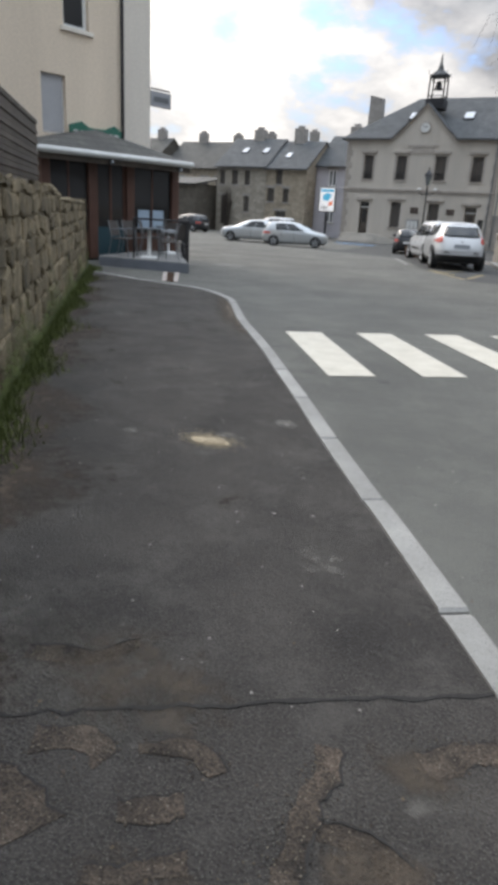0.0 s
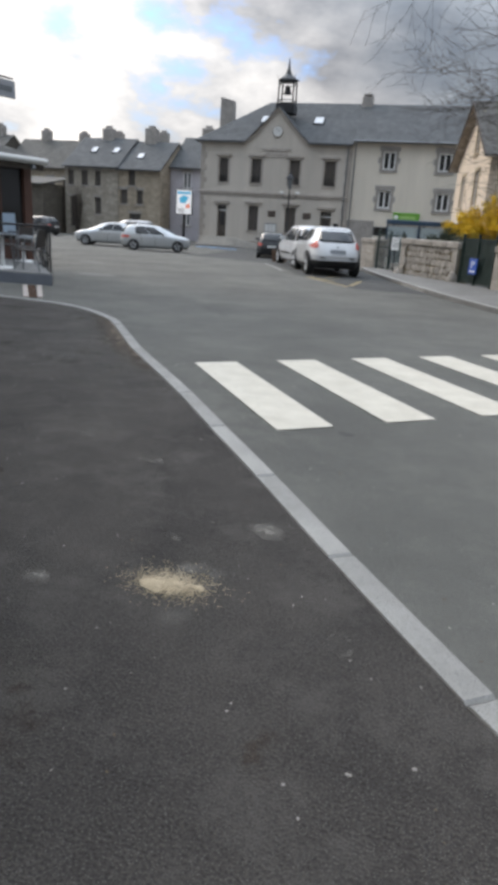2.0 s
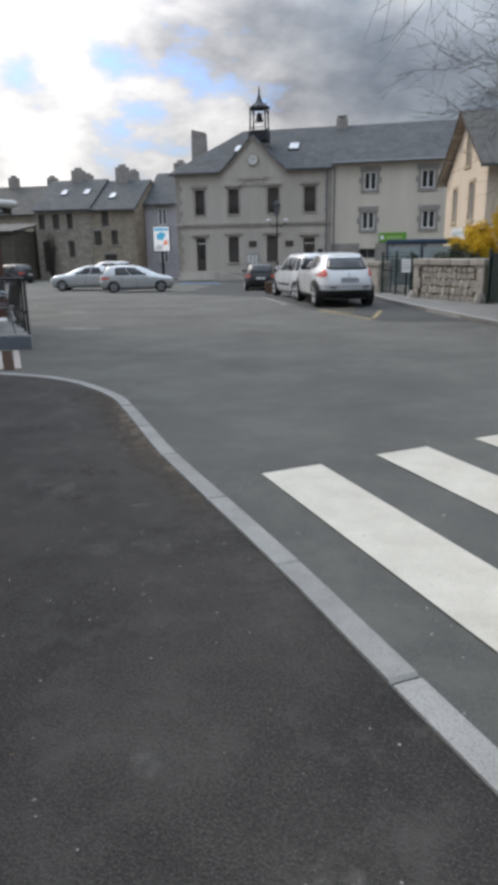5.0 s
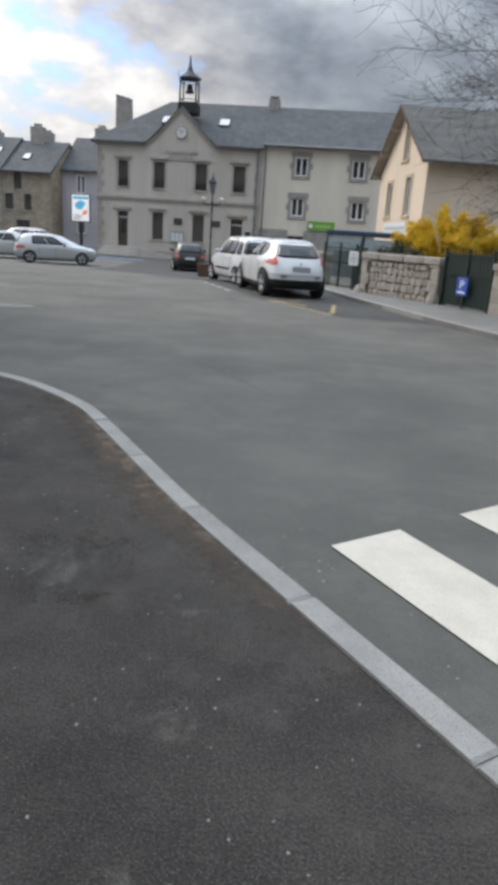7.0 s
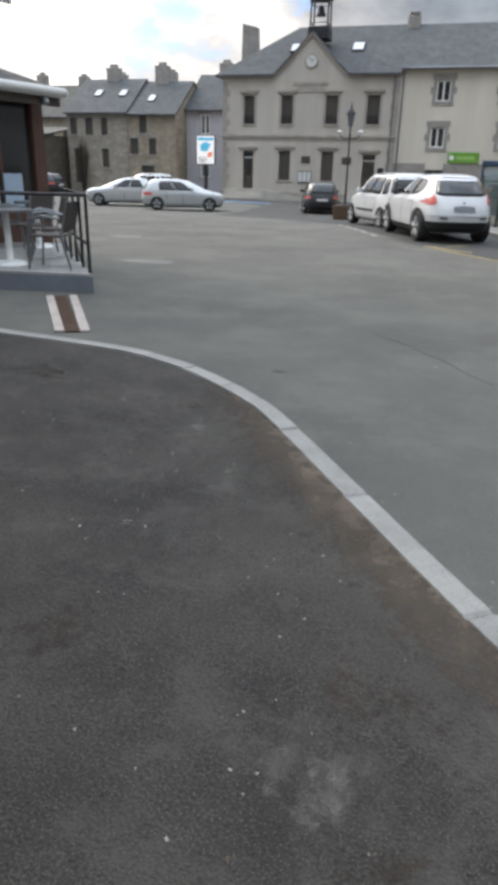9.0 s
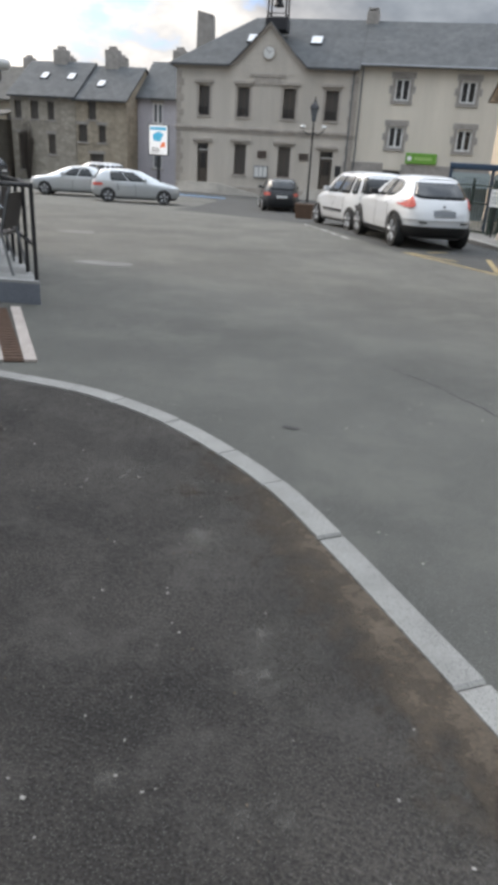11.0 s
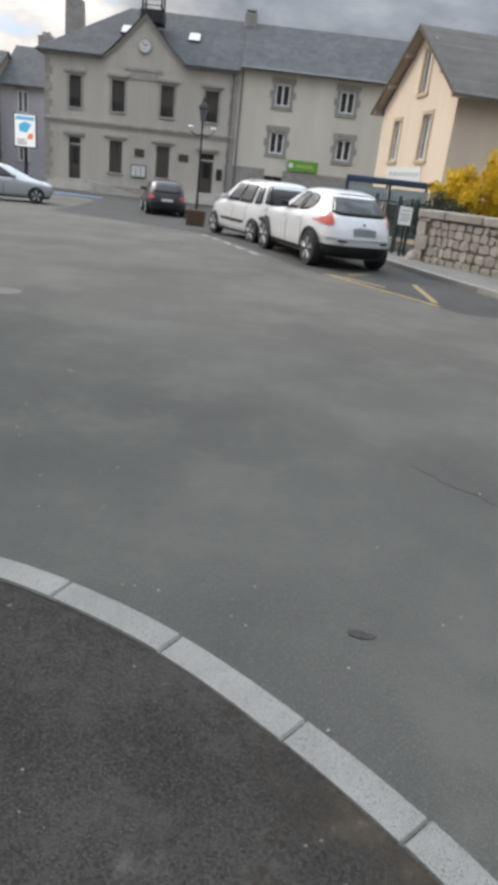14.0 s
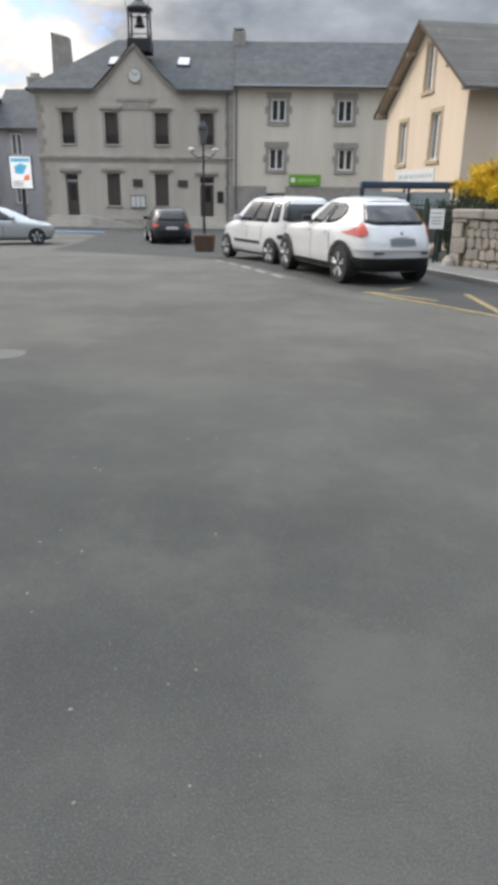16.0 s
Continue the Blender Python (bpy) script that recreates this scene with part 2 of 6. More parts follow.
HOUSE_STONE_2 = rubble("house_stone_brown", (0.385, 0.325, 0.25))
DARK_STONE = rubble("dark_stone", (0.12, 0.105, 0.085))
LILAC = material("lilac_render", (0.47, 0.455, 0.49), 0.9, 0.12, 0.8, 20, 0.1)
YELLOW = material("peach_render", (0.66, 0.545, 0.43), 0.9, 0.08, 0.7, 20, 0.1, streak=True)
BISTRO_WALL = material("beige_render", (0.72, 0.60, 0.475), 0.9, 0.1, 0.5, 16, 0.12, streak=True)
PALE_WALL = material("pale_render", (0.73, 0.665, 0.585), 0.9, 0.1, 0.5, 16, 0.12, streak=True)
BROWN_WOOD = material("red_brown_wood", (0.095, 0.042, 0.028), 0.6, 0.25, 2, 40, 0.15)
DARK_WOOD = material("dark_wood", (0.085, 0.068, 0.055), 0.75, 0.35, 2, 40, 0.2, each=0.2)
SOFFIT = material("soffit_boards", (0.42, 0.35, 0.28), 0.8, 0.15, 3, 40, 0.1)
PALE_STEP = material("pale_step_stone", (0.46, 0.43, 0.385), 0.9, 0.15, 2, 30, 0.15)
BARGE = material("barge_wood", (0.07, 0.05, 0.04), 0.7, 0.2, 3, 40, 0.1)
TEAL = plain("teal_paint", (0.02, 0.06, 0.075), 0.5)
GREEN_SIGN = plain("green_sign", (0.025, 0.15, 0.105), 0.5)
LIME_SIGN = plain("lime_sign", (0.13, 0.34, 0.045), 0.5)
WHITE = plain("white_paint", (0.78, 0.78, 0.76), 0.5)
OFF_WHITE = plain("awning_white", (0.62, 0.62, 0.60), 0.45)
GREY_METAL = plain("grey_metal", (0.20, 0.21, 0.22), 0.45, 0.7)
DARK_METAL = plain("dark_metal", (0.035, 0.035, 0.038), 0.5, 0.5)
BLACK = plain("black_plastic", (0.015, 0.015, 0.016), 0.55)
RUBBER = plain("tyre_rubber", (0.022, 0.022, 0.022), 0.85)
ALLOY = plain("alloy_wheel", (0.5, 0.51, 0.52), 0.5, 0.2)
CAR_WHITE = plain("white_car_paint", (0.60, 0.61, 0.62), 0.3, 0, 0.8)
CAR_SILVER = plain("silver_car_paint", (0.46, 0.48, 0.49), 0.32, 0.45, 0.8)
CAR_DARK = plain("dark_car_paint", (0.025, 0.027, 0.032), 0.3, 0.2, 0.8)
TAIL_RED = plain("tail_light_red", (0.55, 0.10, 0.08), 0.25)
LAMP_CLEAR = plain("clear_lamp", (0.6, 0.62, 0.64), 0.15)
PLATFORM = material("terrace_boards", (0.30, 0.295, 0.285), 0.8, 0.2, 2, 50, 0.15, each=0.1)
PLAT_SIDE = material("terrace_side", (0.15, 0.165, 0.19), 0.6, 0.15, 2, 40, 0.1)
WICKER = plain("chair_mesh", (0.06, 0.05, 0.045), 0.7)
RUST = material("rusty_grate", (0.10, 0.055, 0.035), 0.8, 0.3, 10, 80, 0.3)
BARK = material("bark", (0.075, 0.062, 0.055), 0.95, 0.3, 8, 60, 0.4)
FLOWER = material("forsythia_flower", (0.72, 0.47, 0.02), 0.7, 0.25, 4, 30, 0)
LEAF = material("dark_leaf", (0.035, 0.05, 0.022), 0.6, 0.35, 4, 30, 0)
GATE_GREEN = plain("dark_green_metal", (0.012, 0.028, 0.022), 0.5)
SAWDUST = material("pale_grit", (0.40, 0.32, 0.215), 0.95, 0.25, 12, 120, 0.4)
GRIT = material("grit_chip", (0.27, 0.25, 0.225), 0.9, 0.3, 12, 90, 0.2, each=0.4)
EARTH = material("reddish_silt", (0.095, 0.072, 0.052), 0.95, 0.3, 3, 70, 0.3, fade=True)
BAY = material("dark_asphalt", (0.052, 0.052, 0.05), 0.9, 0.3, 0.6, 120, 0.4)
OIL = material("oil_mark", (0.05, 0.048, 0.044), 0.8, 0.3, 6, 60, 0.2)
TAR = material("tar_joint", (0.022, 0.02, 0.018), 0.9, 0.3, 8, 60, 0.3)
BLUE_SIGN = plain("sign_blue", (0.03, 0.10, 0.42), 0.4)
PANEL_WHITE = plain("panel_poster", (0.72, 0.74, 0.78), 0.3, glow=0.25)
PANEL_ORANGE = plain("panel_orange", (0.75, 0.22, 0.12), 0.3, glow=0.2)
PANEL_CYAN = plain("panel_cyan", (0.06, 0.40, 0.62), 0.3, glow=0.2)
TERRACOTTA = material("planter_brown", (0.11, 0.065, 0.042), 0.8, 0.2, 5, 50, 0.1)
SHELTER_BLUE = plain("shelter_blue", (0.03, 0.06, 0.10), 0.4)


def glass(name, tint, rough=0.06):
    m = bpy.data.materials.new(name)
    m.use_nodes = True
    b = m.node_tree.nodes["Principled BSDF"]
    b.inputs["Base Color"].default_value = (*tint, 1)
    b.inputs["Roughness"].default_value, b.inputs["IOR"].default_value = rough, 1.5
    return m


DARK_GLASS = glass("dark_window_glass", (0.03, 0.028, 0.027))
# brown lightened for lace curtains and for haze over distant panes
LACE_HAZE_GLASS = glass("lace_and_haze_glass", (0.075, 0.068, 0.062), 0.2)
CAR_GLASS = glass("car_glass", (0.02, 0.023, 0.026), 0.04)
CURTAIN_GLASS = glass("curtained_glass", (0.12, 0.13, 0.14), 0.15)
SHUTTER = material("roller_shutter", (0.40, 0.40, 0.41), 0.6, 0.08, 2, 30, 0.05)


# ---- builders ----
def bx(bm, x0, y0, z0, x1, y1, z1, m=None):
    vs = [bm.verts.new((x, y, z)) for z in (z0, z1) for x, y in ((x0, y0), (x1, y0), (x1, y1), (x0, y1))]
    if m is not None:
        for v in vs:
            v.co = m @ v.co
    for f in ((3, 2, 1, 0), (4, 5, 6, 7), (0, 1, 5, 4), (1, 2, 6, 5), (2, 3, 7, 6), (3, 0, 4, 7)):
        bm.faces.new([vs[i] for i in f])
    return vs


def box(*a):
    bm = bmesh.new()
    bx(bm, *a)
    return bm


def bev(bm, w=0.01, seg=1):
    bmesh.ops.bevel(bm, geom=list(bm.edges), offset=w, segments=seg, affect="EDGES", profile=0.6)
    return bm


def prism(bm, pts, d, off=(0, 0, 0)):
    """A closed outline of 3D points pushed along d."""
    d, off = Vector(d), Vector(off)
    a = [bm.verts.new(Vector(p) + off) for p in pts]
    b = [bm.verts.new(Vector(p) + off + d) for p in pts]
    bm.faces.new(a)
    bm.faces.new(b[::-1])
    for i in range(len(a)):
        j = (i + 1) % len(a)
        bm.faces.new((a[j], a[i], b[i], b[j]))
    bmesh.ops.recalc_face_normals(bm, faces=bm.faces[:])
    return bm


def loft(bm, rings, cap=True):
    vs = [[bm.verts.new(p) for p in r] for r in rings]
    n = len(vs[0])
    for a, b in zip(vs, vs[1:]):
        for i in range(n):
            bm.faces.new((a[i], a[(i + 1) % n], b[(i + 1) % n], b[i]))
    if cap:
        bm.faces.new(vs[0][::-1])
        bm.faces.new(vs[-1])
    bmesh.ops.recalc_face_normals(bm, faces=bm.faces[:])
    return bm


def rod(bm, p, q, r0, r1=None, n=8):
    p, q = Vector(p), Vector(q)
    r1 = r0 if r1 is None else r1
    z = (q - p).normalized()
    x = z.orthogonal().normalized()
    y = z.cross(x)
    return loft(bm, [[c + (x * math.cos(a) + y * math.sin(a)) * r for a in [2 * math.pi * i / n for i in range(n)]] for c, r in ((p, r0), (q, r1))])


def tube(bm, pts, r, n=6):
    for a, b in zip(pts, pts[1:]):
        rod(bm, a, b, r, r, n)
    return bm


def part(name, bm, mat, parent=None, label="", smooth=False):
    me = bpy.data.meshes.new(name)
    bm.to_mesh(me)
    bm.free()
    me.materials.append(mat)
    if smooth:
        me.shade_smooth()
    ob = new(name, me)
    ob.parent = parent
    return tagged(ob, label)


def thing(name, label, category, at=None, group="", kind=""):
    e = new(name)
    e.empty_display_size = 0.2
    e.matrix_world = at or Matrix()
    return tagged(e, label, category, group, kind)


def solo(name, bm, mat, label, category, at=None, group="", kind="", smooth=False):
    ob = part(name, bm, mat, None, "", smooth)
    if at:
        ob.matrix_world = at
    return tagged(ob, label, category, group, kind)


def holed(w, h, thick, holes, x0=0.0, z0=0.0):
    """A wall in the plane y = 0 to thick, with openings (x0, z0, x1, z1) through it."""
    bm = bmesh.new()
    xs = sorted({x0, w, *[q[0] for q in holes], *[q[2] for q in holes]})
    zs = sorted({z0, h, *[q[1] for q in holes], *[q[3] for q in holes]})
    full = {}
    for i in range(len(xs) - 1):
        for k in range(len(zs) - 1):
            cx, cz = (xs[i] + xs[i + 1]) / 2, (zs[k] + zs[k + 1]) / 2
            full[i, k] = not any(q[0] < cx < q[2] and q[1] < cz < q[3] for q in holes)
    seen = {}

    def v(i, k, s):
        if (i, k, s) not in seen:
            seen[i, k, s] = bm.verts.new((xs[i], s * thick, zs[k]))
        return seen[i, k, s]

    for (i, k), ok in full.items():
        if not ok:
            continue
        bm.faces.new((v(i, k, 0), v(i + 1, k, 0), v(i + 1, k + 1, 0), v(i, k + 1, 0)))
        bm.faces.new((v(i, k + 1, 1), v(i + 1, k + 1, 1), v(i + 1, k, 1), v(i, k, 1)))
        for di, dk, a, b in ((-1, 0, (i, k), (i, k + 1)), (1, 0, (i + 1, k + 1), (i + 1, k)), (0, -1, (i + 1, k), (i, k)), (0, 1, (i, k + 1), (i + 1, k + 1))):
            if not full.get((i + di, k + dk), False):
                bm.faces.new((v(*a, 0), v(*a, 1), v(*b, 1), v(*b, 0)))
    bmesh.ops.recalc_face_normals(bm, faces=bm.faces[:])
    return bm


def window(parent, x0, z0, x1, z1, frame_mat=WHITE, glass_mat=DARK_GLASS, deep=0.18, leaves=2, fr=0.06, sill=None, name="window"):
    """A window set into an opening of a wall in the plane y = 0 of its parent: frame, panes and sill."""
    bm = bmesh.new()
    y0, y1 = deep, deep + 0.06
    bx(bm, x0, y0, z0, x0 + fr, y1, z1)
    bx(bm, x1 - fr, y0, z0, x1, y1, z1)
    bx(bm, x0 + fr, y0, z0, x1 - fr, y1, z0 + fr)
    bx(bm, x0 + fr, y0, z1 - fr, x1 - fr, y1, z1)
    step = (x1 - x0) / leaves
    for i in range(1, leaves):
        bx(bm, x0 + i * step - fr * 0.6, y0 - 0.005, z0 + fr, x0 + i * step + fr * 0.6, y1, z1 - fr)
    w = part(name, bm, frame_mat, parent)
    for i in range(leaves):
        part("pane", box(x0 + i * step + 0.02, y0 + 0.025, z0 + 0.02, x0 + (i + 1) * step - 0.02, y0 + 0.04, z1 - 0.02), glass_mat, w)
    if sill:
        part("sill", bev(box(x0 - 0.12, -0.08, z0 - 0.12, x1 + 0.12, deep, z0), 0.015), sill, w)
    return w


def roof_slab(pts, thick=0.12):
    """A roof plane from its outline, with thickness downwards."""
    bm = bmesh.new()
    return prism(bm, pts, (0, 0, -thick))


# ---- ground ----
def gz(y):
    u = min(1, max(0, (y - 24) / 14))
    return -0.4 * u * u * (3 - 2 * u)


def road():
    bm = bmesh.new()
    xs = [-1500, -300, -80] + [-60 + 5 * i for i in range(25)] + [80, 300, 1500]
    ys = [-1500, -200, -40] + [-20 + 4 * i for i in range(11)] + [24 + i for i in range(1, 16)] + [45, 60, 90, 200, 600, 2500]
    g = [[bm.verts.new((x, y, gz(y))) for x in xs] for y in ys]
    for a, b in zip(g, g[1:]):
        for i in range(len(xs) - 1):
            bm.faces.new((a[i], a[i + 1], b[i + 1], b[i]))
    return solo("road", bm, ROAD, "worn grey asphalt road widening into a square", "road", kind="structure")


road()

# outer edge of the near kerb, from behind the walker round the bend to the terrace
KERB = [(9.2, -6.75), (4.6, -0.09), (3.97, 0.8), (3.37, 1.66), (2.775, 2.54), (2.175, 3.4), (1.59, 4.245), (0.975, 5.09), (0.31, 6.03), (-0.28, 6.96), (-0.55, 7.38), (-0.79, 7.74), (-1.12, 8.19), (-1.51, 8.58), (-1.94, 8.92), (-2.4, 9.17), (-2.8, 9.31), (-3.25, 9.39), (-3.75, 9.47), (-4.4, 9.58), (-5.3, 9.85), (-6.3, 10.15), (-6.85, 10.5)]
# the joints between kerbstones fall on the bend points of that line
JOINTS = [p for p in KERB[1:] if p != (-0.55, 7.38)]
WALL_A, WALL_B = Vector((5.6, -5.2)), Vector((-6.75, 10.75))
KERB_TOP = 0.065


def kt(y):
    """Top of the kerb: it sinks almost to the road where the pavement rounds the bend."""
    u = min(1, max(0, (y - 4.8) / 2.6))
    return KERB_TOP - 0.048 * u * u * (3 - 2 * u)


def smooth_line(pts, step):
    """Points at even steps along a smooth curve through pts."""
    p = [Vector(q) for q in pts]
    p = [p[0] * 2 - p[1]] + p + [p[-1] * 2 - p[-2]]
    fine = []
    for i in range(1, len(p) - 2):
        for k in range(24):
            t = k / 24
            a, b, c, d = p[i - 1:i + 3]
            fine.append(0.5 * (2 * b + (c - a) * t + (2 * a - 5 * b + 4 * c - d) * t * t + (3 * b - 3 * c + d - a) * t ** 3))
    fine.append(p[-2])
    res, run = [fine[0]], 0.0
    for a, b in zip(fine, fine[1:]):
        run += (b - a).length
        if run >= step:
            res.append(b)
            run = 0.0
    return res


def inward(line, w):
    """The line moved w metres to its left-hand side (towards the wall)."""
    res = []
    for i, p in enumerate(line):
        d = line[min(i + 1, len(line) - 1)] - line[max(i - 1, 0)]
        res.append(p + Vector((-d.y, d.x)).normalized() * w)
    return res


EDGE = smooth_line(KERB, 0.1)
INNER = inward(EDGE, 0.128)


def near_pavement():
    pts = [(p.x, p.y, 0) for p in INNER] + [(-7.2, 11.2, 0), (WALL_B.x - 0.3, WALL_B.y, 0), (WALL_A.x - 0.3, WALL_A.y - 0.2, 0)]
    bm = bmesh.new()
    bm.faces.new([bm.verts.new(p) for p in pts])
    for k in range(14):
        bmesh.ops.bisect_plane(bm, geom=bm.verts[:] + bm.edges[:] + bm.faces[:], plane_co=(0, 4.8 + 0.2 * k, 0), plane_no=(0, 1, 0))
    bmesh.ops.triangulate(bm, faces=bm.faces[:])
    for v in bm.verts:
        v.co.z = kt(v.co.y) - 0.012
    bmesh.ops.recalc_face_normals(bm, faces=bm.faces[:])
    if sum(f.normal.z for f in bm.faces) < 0:
        bmesh.ops.reverse_faces(bm, faces=bm.faces[:])
    return solo("pavement", bm, PAVE, "dark patched asphalt pavement beside the kerb", "pavement", kind="structure")


near_pavement()


def marking(name, pts, mat, label, category="road marking", z=0.009, group=""):
    bm = bmesh.new()
    prism(bm, [(x, y, gz(y) + z) for x, y in pts], (0, 0, -0.003))
    return solo(name, bm, mat, label, category, group=group)


def crossing():
    a, along, across, step = Vector((1.07, 5.74)), Vector((1.46, -2.10)), Vector((0.40, 0.31)), Vector((0.805, 0.635))
    for i in range(7):
        p = a + step * i
        q = [p, p + across, p + across + along, p + along]
        marking("crossing_stripe", [tuple(v) for v in q], WHITE_PAINT, "thick white painted stripe of a pedestrian crossing", group="pedestrian crossing")


crossing()


# ---- town hall ----
def town_hall():
    X, G = -16.2, -0.45
    t = thing("town_hall", "pale stone town hall with slate roof and pediment clock", "building", pose(X, 54.07, G))
    W, H = 12.25, 8.05
    up = [(a - X, 5.02, b - X, 6.82) for a, b in ((-14.65, -13.88), (-11.95, -11.12), (-8.83, -7.98), (-6.02, -5.15))]
    low = [(-12.02 - X, 1.38, -11.18 - X, 3.3), (-8.95 - X, 1.38, -8.08 - X, 3.3)]
    doors = [(-14.68 - X, 0.75, -13.9 - X, 3.25), (-6.05 - X, 0.75, -5.18 - X, 3.15)]
    part("wall", holed(W, H, 0.5, up + low + doors), TOWN_WALL, t)
    part("side_wall", box(0, 0.5, 0, 0.5, 9.2, H), TOWN_WALL, t)
    part("back_wall", box(0.5, 8.7, 0, W, 9.2, H), TOWN_WALL, t)
    for q in up:
        # upper panes take this colour for the haze painted into it
        w = window(t, *q, frame_mat=BARGE, glass_mat=LACE_HAZE_GLASS, deep=0.22, sill=TOWN_TRIM)
        part("lintel", bev(box(q[0] - 0.28, -0.16, q[3] + 0.14, q[2] + 0.28, 0.0, q[3] + 0.34), 0.03), TOWN_TRIM, w)
        s = bmesh.new()
        bx(s, q[0] - 0.15, -0.05, q[1], q[0], 0.0, q[3] + 0.14)
        bx(s, q[2], -0.05, q[1], q[2] + 0.15, 0.0, q[3] + 0.14)
        part("surround", s, TOWN_TRIM, w)
        s = bmesh.new()
        for z in (q[1] + 0.06, q[1] + 0.52):
            rod(s, (q[0] - 0.02, 0.03, z), (q[2] + 0.02, 0.03, z), 0.018, 0.018, 6)
        for k in range(9):
            x = q[0] + 0.04 + k * (q[2] - q[0] - 0.08) / 8
            rod(s, (x, 0.03, q[1] + 0.06), (x, 0.03 - 0.05 * (k % 2), q[1] + 0.52), 0.016, 0.016, 5)
        part("guard_rail", s, DARK_METAL, w)
    for q in low:
        w = window(t, *q, frame_mat=BARGE, glass_mat=LACE_HAZE_GLASS, deep=0.22, sill=TOWN_TRIM)
        part("lintel", bev(box(q[0] - 0.3, -0.16, q[3] + 0.14, q[2] + 0.3, 0.0, q[3] + 0.34), 0.03), TOWN_TRIM, w)
    for q in doors:
        d = part("door", box(q[0] + 0.05, 0.25, q[1], q[2] - 0.05, 0.31, q[3] - 0.45), DARK_WOOD, t)
        part("transom", box(q[0], 0.24, q[3] - 0.45, q[2], 0.32, q[3] - 0.36), OFF_WHITE, d)
        part("fanlight", box(q[0], 0.27, q[3] - 0.36, q[2], 0.30, q[3]), DARK_GLASS, d)
        part("lintel", bev(box(q[0] - 0.3, -0.18, q[3] + 0.12, q[2] + 0.3, 0.0, q[3] + 0.34), 0.03), TOWN_TRIM, d)
        part("glazing", box(q[0] + 0.2, 0.235, q[1] + 0.9, q[2] - 0.2, 0.248, q[3] - 0.6), DARK_GLASS, d)
    part("string_course", bev(box(-0.08, -0.12, 4.15, W, 0.0, 4.35), 0.03), TOWN_TRIM, t)
    part("lower_course", box(-0.04, -0.06, 4.02, W, 0.0, 4.15), TOWN_TRIM, t)
    part("plinth", box(-0.06, -0.08, 0, W, 0.0, 0.55), TOWN_TRIM, t)
    part("cornice", bev(box(-0.2, -0.22, 7.86, 3.6, 0.0, 8.05), 0.04), TOWN_TRIM, t)
    part("cornice", bev(box(8.9, -0.22, 7.86, W, 0.0, 8.05), 0.04), TOWN_TRIM, t)
    for k in range(15):
        w, z = 0.5 if k % 2 else 0.32, 0.76 + k * 0.46
        part("quoin", box(-0.03, -0.03, z, w, 0.0, z + 0.44), TOWN_TRIM, t)
        part("quoin", box(W - w, -0.03, z, W, 0.0, z + 0.44), TOWN_TRIM, t)
    # pediment: the wall runs up into it; its own little roof flares at the feet
    g = bmesh.new()
    cx = -9.95 - X
    prism(g, [(cx - 2.55, -0.015, 7.6), (cx + 2.55, -0.015, 7.6), (cx + 2.5, -0.015, 8.0), (cx + 1.75, -0.015, 8.6), (cx, -0.015, 10.42), (cx - 1.75, -0.015, 8.6), (cx - 2.5, -0.015, 8.0)], (0, 0.5, 0))
    part("pediment", g, TOWN_WALL, t)
    for s in (-1, 1):
        b = bmesh.new()
        prism(b, [(cx + s * 2.75, -0.2, 7.93), (cx + s * 2.35, -0.2, 8.05), (cx + s * 1.75, -0.2, 8.58), (cx, -0.2, 10.40), (cx, -0.2, 10.56), (cx + s * 1.78, -0.2, 8.70), (cx + s * 2.38, -0.2, 8.17), (cx + s * 2.75, -0.2, 8.05)], (0, 0.2, 0))
        part("raking_cornice", b, TOWN_TRIM, t)
        part("pediment_roof", roof_slab([(cx + s * 2.6, -0.26, 8.12), (cx + s * 1.78, -0.26, 8.77), (cx, -0.26, 10.64), (cx, 4.3, 10.64), (cx + s * 1.78, 2.0, 8.77), (cx + s * 2.6, 1.0, 8.12)], 0.06), SLATE, t)
    c = bmesh.new()
    rod(c, (cx, -0.02, 8.85), (cx, -0.12, 8.85), 0.45, 0.42, 28)
    clock = part("clock", c, TOWN_TRIM, t)
    c = bmesh.new()
    rod(c, (cx, -0.12, 8.85), (cx, -0.135, 8.85), 0.35, 0.35, 28)
    part("dial", c, OFF_WHITE, clock)
    part("hour_hand", box(-0.02, -0.15, 0, 0.02, -0.14, 0.2, pose(cx, 0, 8.85, 0, 60, 0)), BLACK, clock)
    part("minute_hand", box(-0.015, -0.15, 0, 0.015, -0.14, 0.29, pose(cx, 0, 8.85, 0, -40, 0)), BLACK, clock)
    b = bmesh.new()
    bx(b, cx - 1.2, -0.07, 7.45, cx + 1.2, 0.0, 7.62)
    bx(b, cx - 0.9, -0.05, 6.98, cx + 0.9, 0.0, 7.4)
    part("name_panel", b, TOWN_TRIM, t)
    # main roof, hipped at its free end
    E0, E1, R0, R1, zE, zR, yR = -0.45, W + 0.02, 4.4, W + 0.02, 8.08, 11.62, 4.55
    part("roof", roof_slab([(E0, -0.4, zE), (cx - 2.6, -0.4, zE), (cx, 3.05, zE + 3.45 * (zR - zE) / (yR + 0.4)), (cx + 2.6, -0.4, zE), (E1, -0.4, zE), (R1, yR, zR), (R0, yR, zR)]), SLATE, t)
    part("roof", roof_slab([(E0, -0.4, zE), (R0, yR, zR), (E0, 9.6, zE)]), SLATE, t)
    part("roof", roof_slab([(E1, 9.6, zE), (E0, 9.6, zE), (R0, yR, zR), (R1, yR, zR)]), SLATE, t)
    slope = (zR - zE) / (yR + 0.4)
